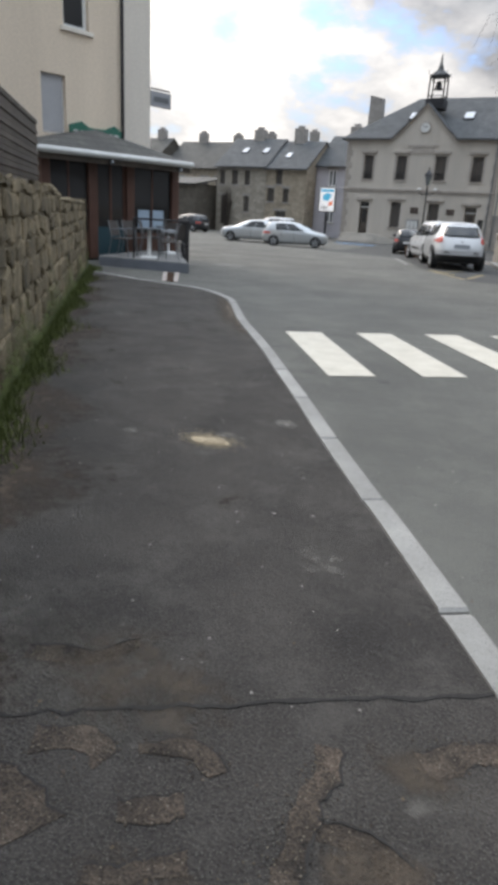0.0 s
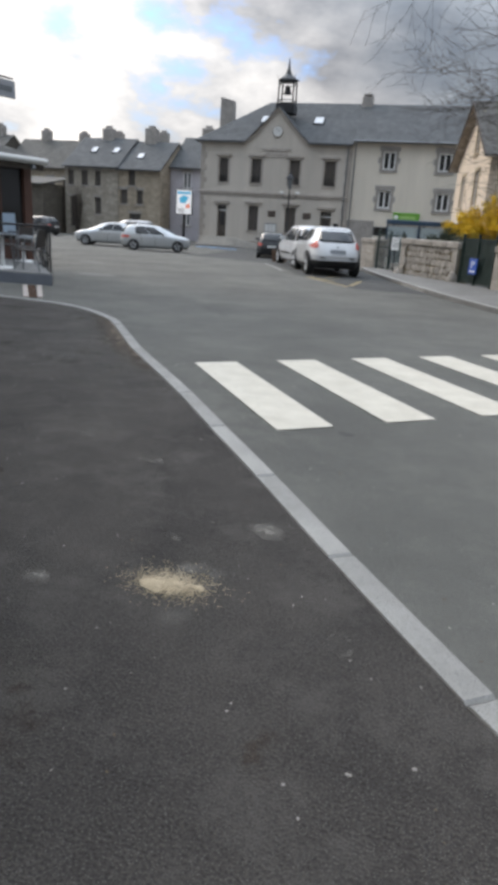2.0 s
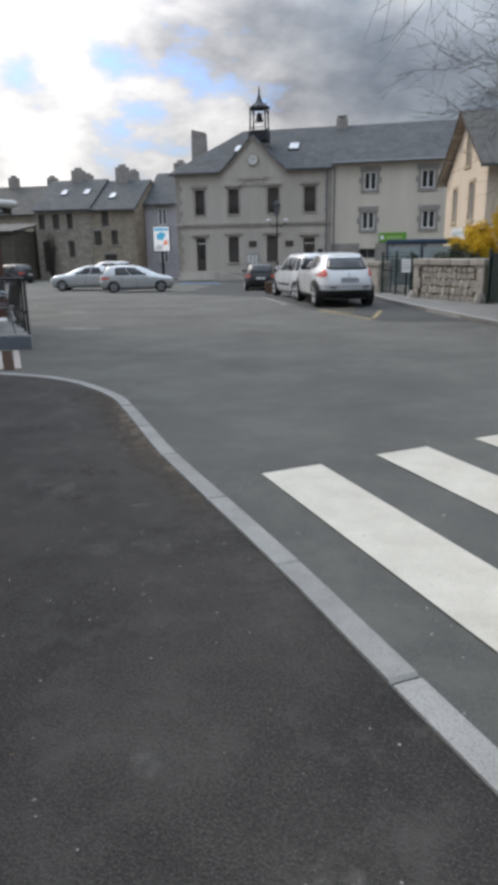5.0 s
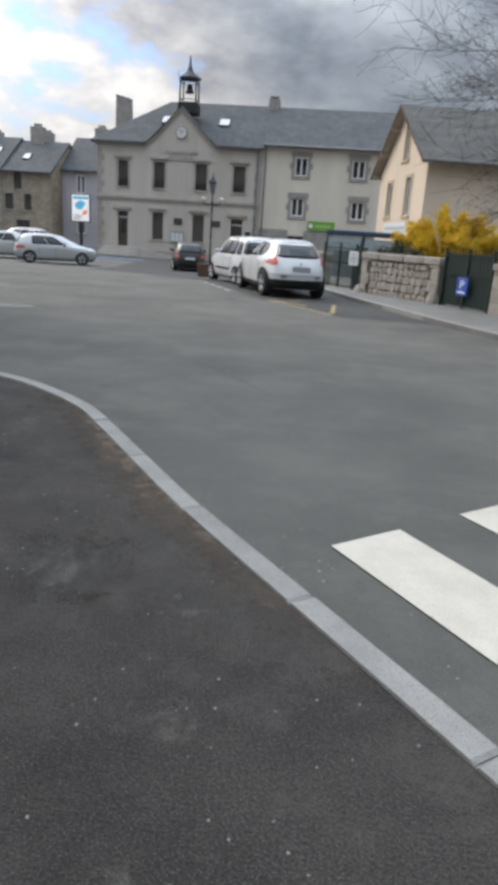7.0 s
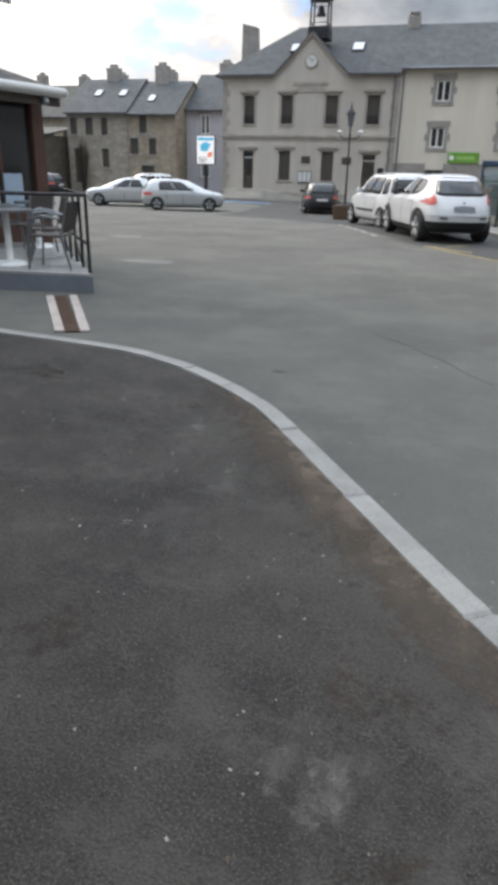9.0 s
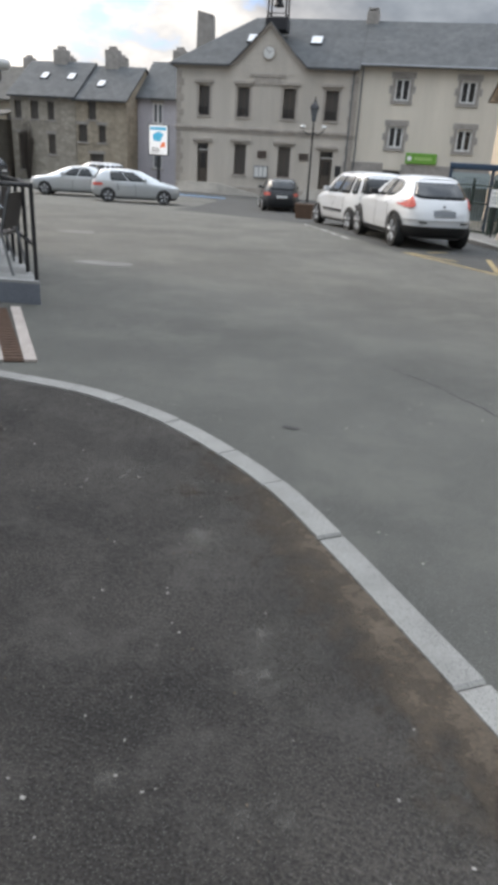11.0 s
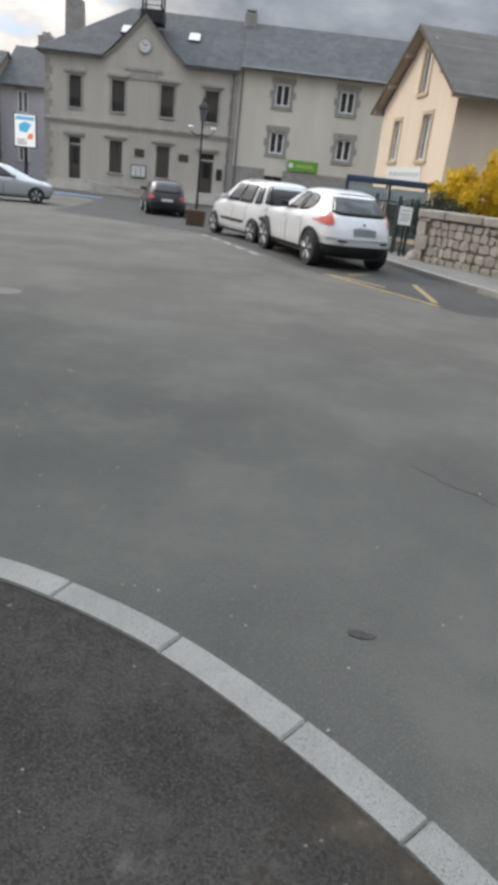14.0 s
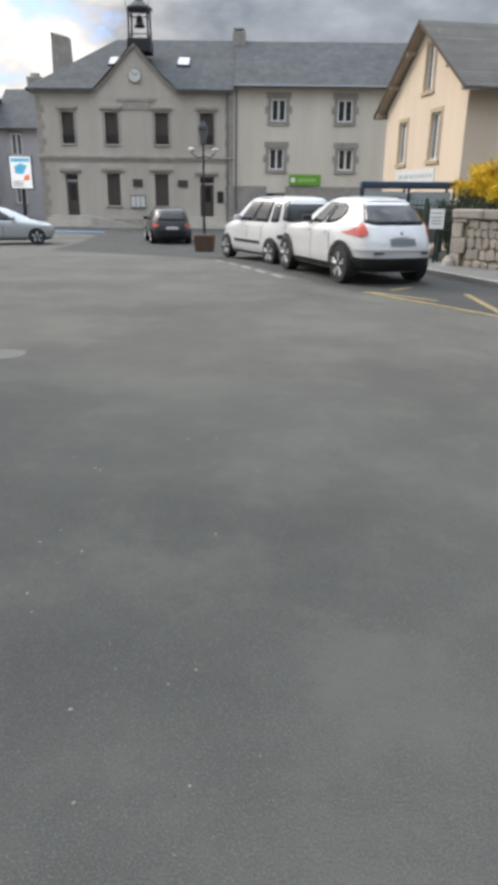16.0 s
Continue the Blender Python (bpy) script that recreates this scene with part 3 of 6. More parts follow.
    for x, y in ((-7.16 - X, 2.2), (-11.5 - X, 2.2)):
        z = zE + slope * (y + 0.4)
        r = part("roof_window", box(-0.42, -0.5, 0.0, 0.42, 0.5, 0.09, pose(x, y, z, math.degrees(math.atan(slope)))), DARK_METAL, t)
        part("pane", box(-0.35, -0.43, 0.09, 0.35, 0.43, 0.105, pose(x, y, z, math.degrees(math.atan(slope)))), LAMP_CLEAR, r)
    ch = bmesh.new()
    prism(ch, [(0.35, 3.2, 8.4), (1.6, 3.2, 8.4), (1.5, 3.2, 11.5), (0.42, 3.2, 11.75)], (0, 0.75, 0))
    part("chimney", ch, GREY_STONE, t)
    dp = bmesh.new()
    tube(dp, [(W - 0.35, -0.1, 0.4), (W - 0.35, -0.1, 7.7), (W - 0.3, -0.3, 7.95)], 0.05)
    part("drainpipe", dp, GREY_METAL, t)
    for x0, x1, z0, z1, m in ((-10.36, -9.73, 2.52, 2.98, BARGE), (-7.47, -6.83, 2.52, 2.95, BARGE), (-4.95, -4.56, 1.6, 2.3, BLACK)):
        part("plaque", bev(box(x0 - X, -0.06, z0, x1 - X, 0.0, z1), 0.01), m, t)
    nb = part("notice_board", bev(box(-10.55 - X, -0.1, 1.22, -9.57 - X, 0, 2.03), 0.02), GREY_METAL, t)
    for k in range(3):
        part("notice", box(-10.5 - X + k * 0.31, -0.108, 1.3, -10.24 - X + k * 0.31, -0.101, 1.95), OFF_WHITE, nb)
    # steps before both doors, and the ramp's low wall
    for cxs, w in ((-14.3 - X, 1.4), (-5.6 - X, 1.2)):
        for k in range(4):
            part("step", bev(box(cxs - w - k * 0.12, -0.45 - 0.3 * k, 0, cxs + w + k * 0.12, -0.085 if k == 0 else -0.45 - 0.3 * (k - 1), 0.72 - 0.18 * k), 0.015), PALE_STEP, t)
    r = bmesh.new()
    prism(r, [(3.45, -1.9, 0), (6.6, -1.9, 0), (6.6, -1.9, 0.16), (3.45, -1.9, 0.78)], (0, 0.22, 0))
    part("ramp_wall", r, PALE_STEP, t)
    return t


def bell_tower():
    t = thing("bell_tower", "black iron bell tower with pointed cap above the pediment", "bell tower", pose(-9.85, 56.0, 9.9))
    b = bmesh.new()
    bx(b, -0.72, -0.72, 0.0, 0.72, 0.72, 0.75)
    part("base", bev(b, 0.04), DARK_METAL, t)
    for x in (-0.6, 0.6):
        for y in (-0.6, 0.6):
            b = bmesh.new()
            rod(b, (x, y, 0.75), (x * 0.95, y * 0.95, 2.35), 0.06)
            part("post", b, DARK_METAL, t)
    for k, (r, z) in enumerate(((0.66, 0.95), (0.66, 2.1))):
        b = bmesh.new()
        for s in (-1, 1):
            bx(b, -r, s * 0.6 - 0.025, z, r, s * 0.6 + 0.025, z + 0.05)
            bx(b, s * 0.6 - 0.025, -r, z + 0.002, s * 0.6 + 0.025, r, z + 0.048)
        part("rail", b, DARK_METAL, t)
    b = bmesh.new()
    prof = [(0.8, 2.35), (0.82, 2.45), (0.55, 2.62), (0.26, 2.85), (0.1, 3.3), (0.03, 3.95)]
    loft(b, [[(r * math.cos(a), r * math.sin(a), z) for a in [math.pi / 4 + i * math.pi / 4 for i in range(8)]] for r, z in prof])
    part("cap", b, SLATE, t)
    b = bmesh.new()
    prof = [(0.36, 1.45), (0.33, 1.52), (0.25, 1.68), (0.22, 1.9), (0.13, 2.02), (0.05, 2.1)]
    loft(b, [[(r * math.cos(a), r * math.sin(a), z) for a in [i * math.pi / 8 for i in range(16)]] for r, z in prof])
    part("bell", b, DARK_METAL, t, "dark bronze bell", True)
    b = bmesh.new()
    for x in (-0.7, 0.7):
        for y in (-0.7, 0.7):
            rod(b, (x, y, 2.4), (x, y, 2.75), 0.03, 0.01, 6)
    part("finial", b, DARK_METAL, t)


def annex():
    X, G = -3.95, -0.45
    t = thing("annex_house", "cream rendered house with granite window surrounds and slate roof", "house", pose(X, 54.12, G))
    W, H = 17.5, 8.35
    ups = [(-1.6 - X, 6.4, -0.67 - X, 7.68), (2.5 - X, 6.4, 3.45 - X, 7.68), (6.9 - X, 6.4, 7.85 - X, 7.68)]
    los = [(-1.68 - X, 3.62, -0.75 - X, 4.92), (2.68 - X, 3.62, 3.63 - X, 4.9), (6.9 - X, 3.62, 7.85 - X, 4.9)]
    cel = [(-1.8 - X, 1.55, -0.6 - X, 2.25)]
    part("wall", holed(W, H, 0.45, ups + los + cel), CREAM, t)
    part("gable_wall", box(W - 0.45, 0.45, 0, W, 9, H), CREAM, t)
    part("back_wall", box(0, 9, 0, W, 9.4, H), CREAM, t)
    part("stone_base", box(0.02, -0.05, 0, cel[0][0], 0, 2.65), GREY_STONE, t)
    part("stone_base", box(cel[0][2], -0.05, 0, W, 0, 2.65), GREY_STONE, t)
    for q in ups + los:
        w = window(t, *q, frame_mat=WHITE, glass_mat=DARK_GLASS, deep=0.12, fr=0.1)
        s = bmesh.new()
        bx(s, q[0] - 0.3, -0.04, q[3], q[2] + 0.3, 0, q[3] + 0.34)
        bx(s, q[0] - 0.22, -0.07, q[1] - 0.2, q[2] + 0.22, 0.1, q[1])
        for k in range(3):
            e = 0.36 if k == 1 else 0.2
            z = q[1] + k * (q[3] - q[1]) / 3
            bx(s, q[0] - e, -0.04, z, q[0], 0, z + (q[3] - q[1]) / 3 - 0.004)
            bx(s, q[2], -0.04, z, q[2] + e, 0, z + (q[3] - q[1]) / 3 - 0.004)
        part("surround", s, GREY_STONE, w, "grey granite surround")
    window(t, *cel[0], frame_mat=GREY_METAL, deep=0.2)
    part("roof", roof_slab([(0.04, -0.4, H), (W + 0.3, -0.4, H), (W + 0.3, 4.5, 11.6), (0.04, 4.5, 11.6)]), SLATE, t)
    part("roof", roof_slab([(W + 0.3, 9.8, H), (0.04, 9.8, H), (0.04, 4.5, 11.6), (W + 0.3, 4.5, 11.6)]), SLATE, t)
    g = bmesh.new()
    rod(g, (0.05, -0.46, H - 0.04), (W + 0.3, -0.46, H - 0.04), 0.07, 0.07, 8)
    part("gutter", g, GREY_METAL, t)
    c = part("chimney", bev(box(-0.2, 4.1, 11.2, 0.65, 4.9, 12.1), 0.03), GREY_STONE, t)
    part("chimney_cap", box(-0.12, 4.15, 12.2, 0.57, 4.85, 12.3), GREY_STONE, c)
    b = bmesh.new()
    for x in (-0.1, 0.45):
        for y in (4.18, 4.72):
            bx(b, x, y, 12.1, x + 0.1, y + 0.1, 12.2)
    part("cap_foot", b, GREY_STONE, c)
    p = bmesh.new()
    rod(p, (0.2, -0.1, 0.3), (0.2, -0.1, H - 0.1), 0.05)
    part("drainpipe", p, GREY_METAL, t)


def shop_sign():
    t = thing("shop_sign", "long lime green sign board with white emblem on the wall", "sign", pose(-0.36, 54.06, 2.26))
    part("board", bev(box(0, -0.07, 0, 2.0, 0, 0.66), 0.015), LIME_SIGN, t)
    b = bmesh.new()
    rod(b, (0.24, -0.071, 0.32), (0.24, -0.08, 0.32), 0.16, 0.16, 14)
    part("emblem", b, WHITE, t)
    part("lettering", box(0.55, -0.078, 0.22, 1.7, -0.071, 0.42), plain("pale_green", (0.3, 0.5, 0.15)), t)


town_hall()
bell_tower()
annex()
shop_sign()


# ---- the old houses across the square ----
def stone_house(name, x0, x1, y, depth, eave, ridge, wall, roof, label, ups, los, skylights, chims, extra=()):
    G = -0.45
    t = thing(name, label, "house", pose(x0, y, G))
    W, H = x1 - x0, eave - G
    holes = [(a - x0, b - G, c - x0, d - G) for a, b, c, d in ups + los]
    part("wall", holed(W, H, 0.5, holes), wall, t)
    ym = depth / 2
    for s in (0, W - 0.45):
        b = bmesh.new()
        prism(b, [(s, 0.5, 0), (s, depth, 0), (s, depth, H), (s, ym, ridge - G - 0.15), (s, 0.5, H + (ridge - eave) * 0.5 / ym - 0.1)], (0.45, 0, 0))
        part("gable_wall", b, wall, t)
    for q in holes:
        pale = name == "lilac_house"
        w = window(t, *q, frame_mat=WHITE if pale else DARK_WOOD, glass_mat=CURTAIN_GLASS if pale else LACE_HAZE_GLASS, deep=0.1 if pale else 0.16, leaves=2, fr=0.1 if pale else 0.06, sill=GREY_STONE)
        part("lintel", box(q[0] - 0.15, -0.04, q[3], q[2] + 0.15, 0, q[3] + 0.2), GREY_STONE, w)
    for a, b in ((-0.35, ym), (depth + 0.35, ym)):
        part("roof", roof_slab([(-0.12, a, H), (W + 0.12, a, H), (W + 0.12, b, ridge - G), (-0.12, b, ridge - G)]), roof, t)
    sl = (ridge - eave) / (ym + 0.35)
    for x, f in skylights:
        yy = -0.35 + f * (ym + 0.35)
        r = part("roof_window", box(-0.3, -0.45, 0, 0.3, 0.45, 0.08, pose(x - x0, yy, H + sl * (yy + 0.35), math.degrees(math.atan(sl)))), DARK_METAL, t)
        part("pane", box(-0.25, -0.4, 0.08, 0.25, 0.4, 0.095, pose(x - x0, yy, H + sl * (yy + 0.35), math.degrees(math.atan(sl)))), LAMP_CLEAR, r)
    for x, top in chims:
        c = part("chimney", bev(box(x - x0 - 0.55, ym - 0.4, ridge - G - 0.6, x - x0 + 0.55, ym + 0.4, top - G), 0.03), GREY_STONE, t)
        part("chimney_pot", bev(box(x - x0 - 0.3, ym - 0.2, top - G, x - x0 + 0.3, ym + 0.2, top - G + 0.25), 0.03), GREY_STONE, c)
    return t


stone_house("stone_house", -30.4, -25.1, 57.0, 8, 5.5, 8.3, HOUSE_STONE, SLATE, "grey rubble stone house with slate roof and roof windows",
            [(-30.1, 3.9, -29.5, 5.15), (-28.75, 3.9, -28.1, 5.15), (-27.36, 3.9, -26.8, 5.15)], [(-29.9, 0.3, -29.2, 2.9), (-27.39, 1.5, -26.8, 2.9)], [(-28.4, 0.55), (-26.2, 0.55)], [(-27.9, 9.1)])
stone_house("stone_house", -25.08, -21.0, 57.05, 8, 5.4, 8.1, HOUSE_STONE_2, SLATE, "brown rubble stone house with slate roof beside its twin",
            [(-24.1, 4.05, -23.45, 5.3)], [(-24.91, 2.5, -24.2, 3.7), (-23.29, 2.5, -22.7, 3.7), (-24.0, -0.3, -22.9, 1.7)], [(-23.6, 0.45)], [(-23.6, 9.2)])
stone_house("lilac_house", -20.95, -16.35, 59.2, 8, 5.85, 8.8, LILAC, SLATE, "narrow lilac grey rendered house with slate roof",
            [(-19.75, 4.1, -18.95, 5.55)], [(-19.75, 0.9, -18.95, 2.3)], [(-17.2, 0.4)], [(-18.8, 9.6)])
stone_house("far_house", -47, -37.5, 72, 9, 6.2, 9.6, HOUSE_STONE_2, SLATE_OLD, "distant stone house with old slate roof",
            [(-45, 3.6, -44, 5.2), (-41.5, 3.6, -40.5, 5.2), (-39.5, 3.6, -38.6, 5.2)], [(-45, 0.6, -44, 2.2)], [], [(-44, 10.6), (-39, 10.4)])
stone_house("far_house", -37.4, -28.5, 76, 9, 6.4, 10.0, PALE_WALL, SLATE_OLD, "distant pale house with old slate roof",
            [(-36, 3.8, -35.1, 5.4), (-33.5, 3.8, -32.6, 5.4), (-31, 3.8, -30.1, 5.4)], [(-36, 0.8, -35.1, 2.4)], [], [(-36.4, 11.0), (-30.5, 11.2)])
stone_house("far_house", -62, -47.3, 70, 9, 6.5, 9.8, DARK_STONE, SLATE_OLD, "distant dark stone house with slate roof",
            [(-58, 3.8, -57, 5.4), (-52, 3.8, -51, 5.4)], [], [], [(-57, 10.9), (-49, 10.8)])


def old_barn():
    t = thing("barn", "low dark stone barn with flat slate roof", "barn", pose(-38.5, 54, -0.45))
    part("wall", holed(7.6, 4.2, 0.4, [(1, 0, 2.4, 2.3)]), DARK_STONE, t)
    part("side_wall", box(7.2, 0.4, 0, 7.6, 5, 4.2), DARK_STONE, t)
    part("roof", roof_slab([(-0.2, -0.3, 4.2), (7.8, -0.3, 4.2), (7.8, 5.2, 5.0), (-0.2, 5.2, 5.0)]), SLATE_OLD, t)
    part("door", box(1, 0.2, 0, 2.4, 0.27, 2.3), DARK_WOOD, t)


old_barn()


# ---- peach gabled house ----
U, V = Vector((0.162, -0.987, 0)), Vector((0.987, 0.162, 0))


def peach_house():
    base = Matrix.Translation((4.17, 39.9, gz(40))) @ Matrix(((-U.x, V.x, 0, 0), (-U.y, V.y, 0, 0), (0, 0, 1, 0), (0, 0, 0, 1)))
    # local x runs along the gable away from the walker, y into the house
    t = thing("gabled_house", "peach rendered gabled house with slate roof and dark bargeboards", "house", base)
    hw, ze, za, dp = 4.35, 5.75, 8.79, 12.0
    wy = 0.45
    b = bmesh.new()
    holes = [(1.55, 3.45, 2.45, 5.2), (-2.1, 3.45, -1.15, 5.25)]
    w = holed(hw, ze, 0.35, holes, -hw, 0)
    for v in w.verts:
        v.co.y += wy
    part("gable_wall", w, YELLOW, t)
    gb = bmesh.new()
    for pts in ([(-hw, ze), (-0.95, ze), (-0.95, za - 0.62 * 0.95 - 0.1), (-hw, ze + 0.1)], [(-0.05, ze), (hw, ze), (hw, ze + 0.1), (-0.05, za - 0.13)],
                [(-0.95, 8.05), (-0.05, 8.05), (-0.05, za - 0.13), (-0.95, za - 0.69)], [(-0.95, ze), (-0.05, ze), (-0.05, 6.15), (-0.95, 6.15)]):
        prism(gb, [(x, wy, z) for x, z in pts], (0, 0.35, 0))
    part("gable_top", gb, YELLOW, t)
    part("side_wall", box(-hw, wy + 0.35, 0, -hw + 0.35, dp, ze), YELLOW, t)
    part("side_wall", box(hw - 0.35, wy + 0.35, 0, hw, dp, ze), YELLOW, t)
    part("back_wall", box(-hw + 0.35, dp - 0.35, 0, hw - 0.35, dp, ze), YELLOW, t)
    for q in holes + [(-0.95, 6.15, -0.05, 8.05)]:
        x0, z0, x1, z1 = q
        fr = bmesh.new()
        y0 = wy + 0.1
        for a in ((x0, z0, x0 + 0.07, z1), (x1 - 0.07, z0, x1, z1), (x0 + 0.07, z0, x1 - 0.07, z0 + 0.07), (x0 + 0.07, z1 - 0.07, x1 - 0.07, z1), ((x0 + x1) / 2 - 0.05, z0 + 0.07, (x0 + x1) / 2 + 0.05, z1 - 0.07)):
            bx(fr, a[0], y0, a[1], a[2], y0 + 0.06, a[3])
        wn = part("window", fr, WHITE, t)
        xm = (x0 + x1) / 2
        part("pane", box(x0 + 0.03, y0 + 0.02, z0 + 0.03, xm - 0.02, y0 + 0.04, z1 - 0.03), CURTAIN_GLASS, wn)
        part("pane", box(xm + 0.02, y0 + 0.02, z0 + 0.03, x1 - 0.03, y0 + 0.04, z1 - 0.03), CURTAIN_GLASS, wn)
        s = bmesh.new()
        bx(s, x0 - 0.16, wy - 0.03, z0, x0, wy, z1 + 0.16)
        bx(s, x1, wy - 0.03, z0, x1 + 0.16, wy, z1 + 0.16)
        bx(s, x0, wy - 0.03, z1, x1, wy, z1 + 0.16)
        bx(s, x0 - 0.2, wy - 0.08, z0 - 0.14, x1 + 0.2, wy, z0)
        part("surround", s, material("tan_trim", (0.45, 0.36, 0.25), 0.9, 0.1), wn)
    rw, re = 5.05, 5.72
    for s in (-1, 1):
        part("roof", roof_slab([(s * rw, 0, re), (0, 0, za), (0, dp + 0.4, za), (s * rw, dp + 0.4, re)], 0.1), SLATE_OLD, t)
        b = bmesh.new()
        prism(b, [(s * rw, -0.03, re - 0.13), (s * rw, -0.03, re + 0.02), (0, -0.03, za + 0.02), (0, -0.03, za - 0.15)], (0, 0.05, 0))
        part("bargeboard", b, BARGE, t)
        b = bmesh.new()
        prism(b, [(s * rw, 0.022, re - 0.135), (s * rw, 0.022, re - 0.105), (0, 0.022, za - 0.105), (0, 0.022, za - 0.15)], (0, wy - 0.025, 0))
        part("soffit", b, SOFFIT, t, "pale boarded soffit")
        for f in (0.25, 0.6, 0.92):
            part("rafter_end", box(s * rw * f - 0.07, 0.03, za - (za - re) * f - 0.33, s * rw * f + 0.07, wy, za - (za - re) * f - 0.14), SOFFIT, t)


peach_house()


def wall_lettering():
    base = Matrix.Translation((4.17, 39.9, gz(40))) @ Matrix(((-U.x, V.x, 0, 0), (-U.y, V.y, 0, 0), (0, 0, 1, 0), (0, 0, 0, 1)))
    t = thing("house_sign", "pale blue sign strip with small lettering on the peach wall", "sign", base)
    part("board", box(-2.0, 0.41, 2.55, 2.4, 0.445, 3.15), plain("pale_blue", (0.62, 0.64, 0.64), 0.6), t)
    x = -1.8
    ink = plain("faded_blue", (0.36, 0.42, 0.45), 0.6)
    rnd = random.Random(4)
    while x < 2.1:
        w = rnd.uniform(0.2, 0.6)
        part("lettering", box(x, 0.403, 2.78, min(x + w, 2.2), 0.409, 2.94), ink, t)
        x += w + 0.14


wall_lettering()


# ---- bistro on the corner ----
# local x runs along its front away from the walker, y into the building
BD = Vector((0.24, 0.971, 0)).normalized()
BN = Vector((-BD.y, BD.x, 0))
BISTRO = Matrix.Translation((-8.4, 11.0, 0.06)) @ Matrix(((BD.x, BN.x, 0, 0), (BD.y, BN.y, 0, 0), (0, 0, 1, 0), (0, 0, 0, 1)))


def bistro_building():
    t = thing("bistro_building", "beige rendered corner building with white shutter", "building", BISTRO @ pose(0, 2.2, 0))
    holes = [(1.5, 3.3, 2.3, 4.85), (2.3, 6.1, 3.15, 7.7), (-4.0, 6.15, -2.8, 7.75)]
    part("wall", holed(4.3, 11, 0.4, holes, -9, 0), BISTRO_WALL, t)
    part("corner_wall", box(4.31, 0.0, 0, 5.45, 0.4, 11), PALE_WALL, t)
    part("side_wall", box(5.05, 0.4, 0, 5.45, 9, 11), PALE_WALL, t)
    part("roof", roof_slab([(-9.3, -0.4, 11.0), (5.7, -0.4, 11.0), (5.7, 9, 13), (-9.3, 9, 13)]), SLATE, t)
    q = holes[0]
    w = window(t, *q, frame_mat=WHITE, deep=0.14, leaves=1)
    part("shutter", box(q[0] + 0.06, 0.10, q[1] + 0.05, q[2] - 0.06, 0.13, q[3]), SHUTTER, w)
    for q in holes[1:]:
        window(t, *q, frame_mat=WHITE, deep=0.14, leaves=1, sill=PALE_WALL, fr=0.1)
    for x in (4.28, -0.6):
        p = bmesh.new()
        rod(p, (x, -0.08, 0.2), (x, -0.08, 10.9), 0.05)
        part("drainpipe", p, DARK_METAL, t)


def veranda():
    t = thing("veranda", "red-brown timber bistro veranda with slate roof and white awning case", "veranda", BISTRO)
    L, top = 4.75, 2.55
    for x in (0.0, 1.45, 2.75, L - 0.28):
        part("post", bev(box(x, 0, 0, x + 0.28, 0.28, top), 0.015), BROWN_WOOD, t)
    part("top_beam", box(0, 0.02, top, L, 0.26, top + 0.24), BROWN_WOOD, t)
    for x0, x1 in ((0.28, 1.45), (3.03, L - 0.28)):
        part("panel", box(x0, 0.08, 0, x1, 0.16, 0.7), BROWN_WOOD, t)
        part("pane", box(x0, 0.1, 0.7, x1, 0.12, top), DARK_GLASS, t)
        part("mullion", box((x0 + x1) / 2 - 0.03, 0.085, 0.7, (x0 + x1) / 2 + 0.03, 0.14, top), BROWN_WOOD, t)
    d = part("door", box(1.73, 0.1, 0, 2.75, 0.16, 0.85), TEAL, t, "dark teal lower door panel")
    part("door_pane", box(1.73, 0.11, 0.85, 2.75, 0.13, top), DARK_GLASS, d)
    fr = bmesh.new()
    for x in (1.73, 2.2, 2.67):
        bx(fr, x, 0.09, 0.85, x + 0.08, 0.15, top)
    part("door_frame", fr, BROWN_WOOD, d)
    part("end_wall", box(L - 0.2, 0.28, 0, L, 2.2, 0.9), BROWN_WOOD, t)
    part("end_pane", box(L - 0.12, 0.28, 0.9, L - 0.1, 2.2, top), DARK_GLASS, t)
    part("end_wall", box(0, 0.28, 0, 0.2, 2.2, top), BROWN_WOOD, t)
    part("end_beam", box(L - 0.24, 0.28, top, L, 2.2, top + 0.24), BROWN_WOOD, t)
    # hipped roof that leans on the wall behind, with a ridge in its middle
    c, zr, ze = 2.6, 3.45, 2.78
    part("roof", roof_slab([(-0.35, -0.3, ze), (L + 0.05, -0.3, ze), (c, 1.2, zr)], 0.06), SLATE_OLD, t)
    part("roof", roof_slab([(L + 0.05, -0.3, ze), (L + 0.05, 2.18, ze), (c, 2.18, zr), (c, 1.2, zr)], 0.06), SLATE_OLD, t)
    part("roof", roof_slab([(-0.35, 2.18, ze), (-0.35, -0.3, ze), (c, 1.2, zr), (c, 2.18, zr)], 0.06), SLATE_OLD, t)
    part("ceiling_board", box(0.0, 0.28, top + 0.02, L, 2.18, top + 0.1), DARK_WOOD, t)
    b = bmesh.new()
    loft(b, [[(x, -0.42 + 0.13 * math.cos(a), 2.68 + 0.085 * math.sin(a)) for a in [i * math.pi / 6 for i in range(12)]] for x in (-0.4, L + 0.1)])
    part("awning_case", b, OFF_WHITE, t, "white rolled awning case", True)
    part("valance", box(-0.35, -0.36, 2.46, L + 0.08, -0.33, 2.6), DARK_WOOD, t)
    for x in (1.9, 4.4):
        b = bmesh.new()
        rod(b, (x, -0.45, 2.48), (x, -0.4, 2.6), 0.07, 0.05)
        part("spot_lamp", b, GREY_METAL, t)
    for x in (3.2, 3.75):
        part("menu_board", box(x, 0.06, 0.8, x + 0.42, 0.08, 1.35), plain("menu_blue", (0.35, 0.45, 0.55)), t)


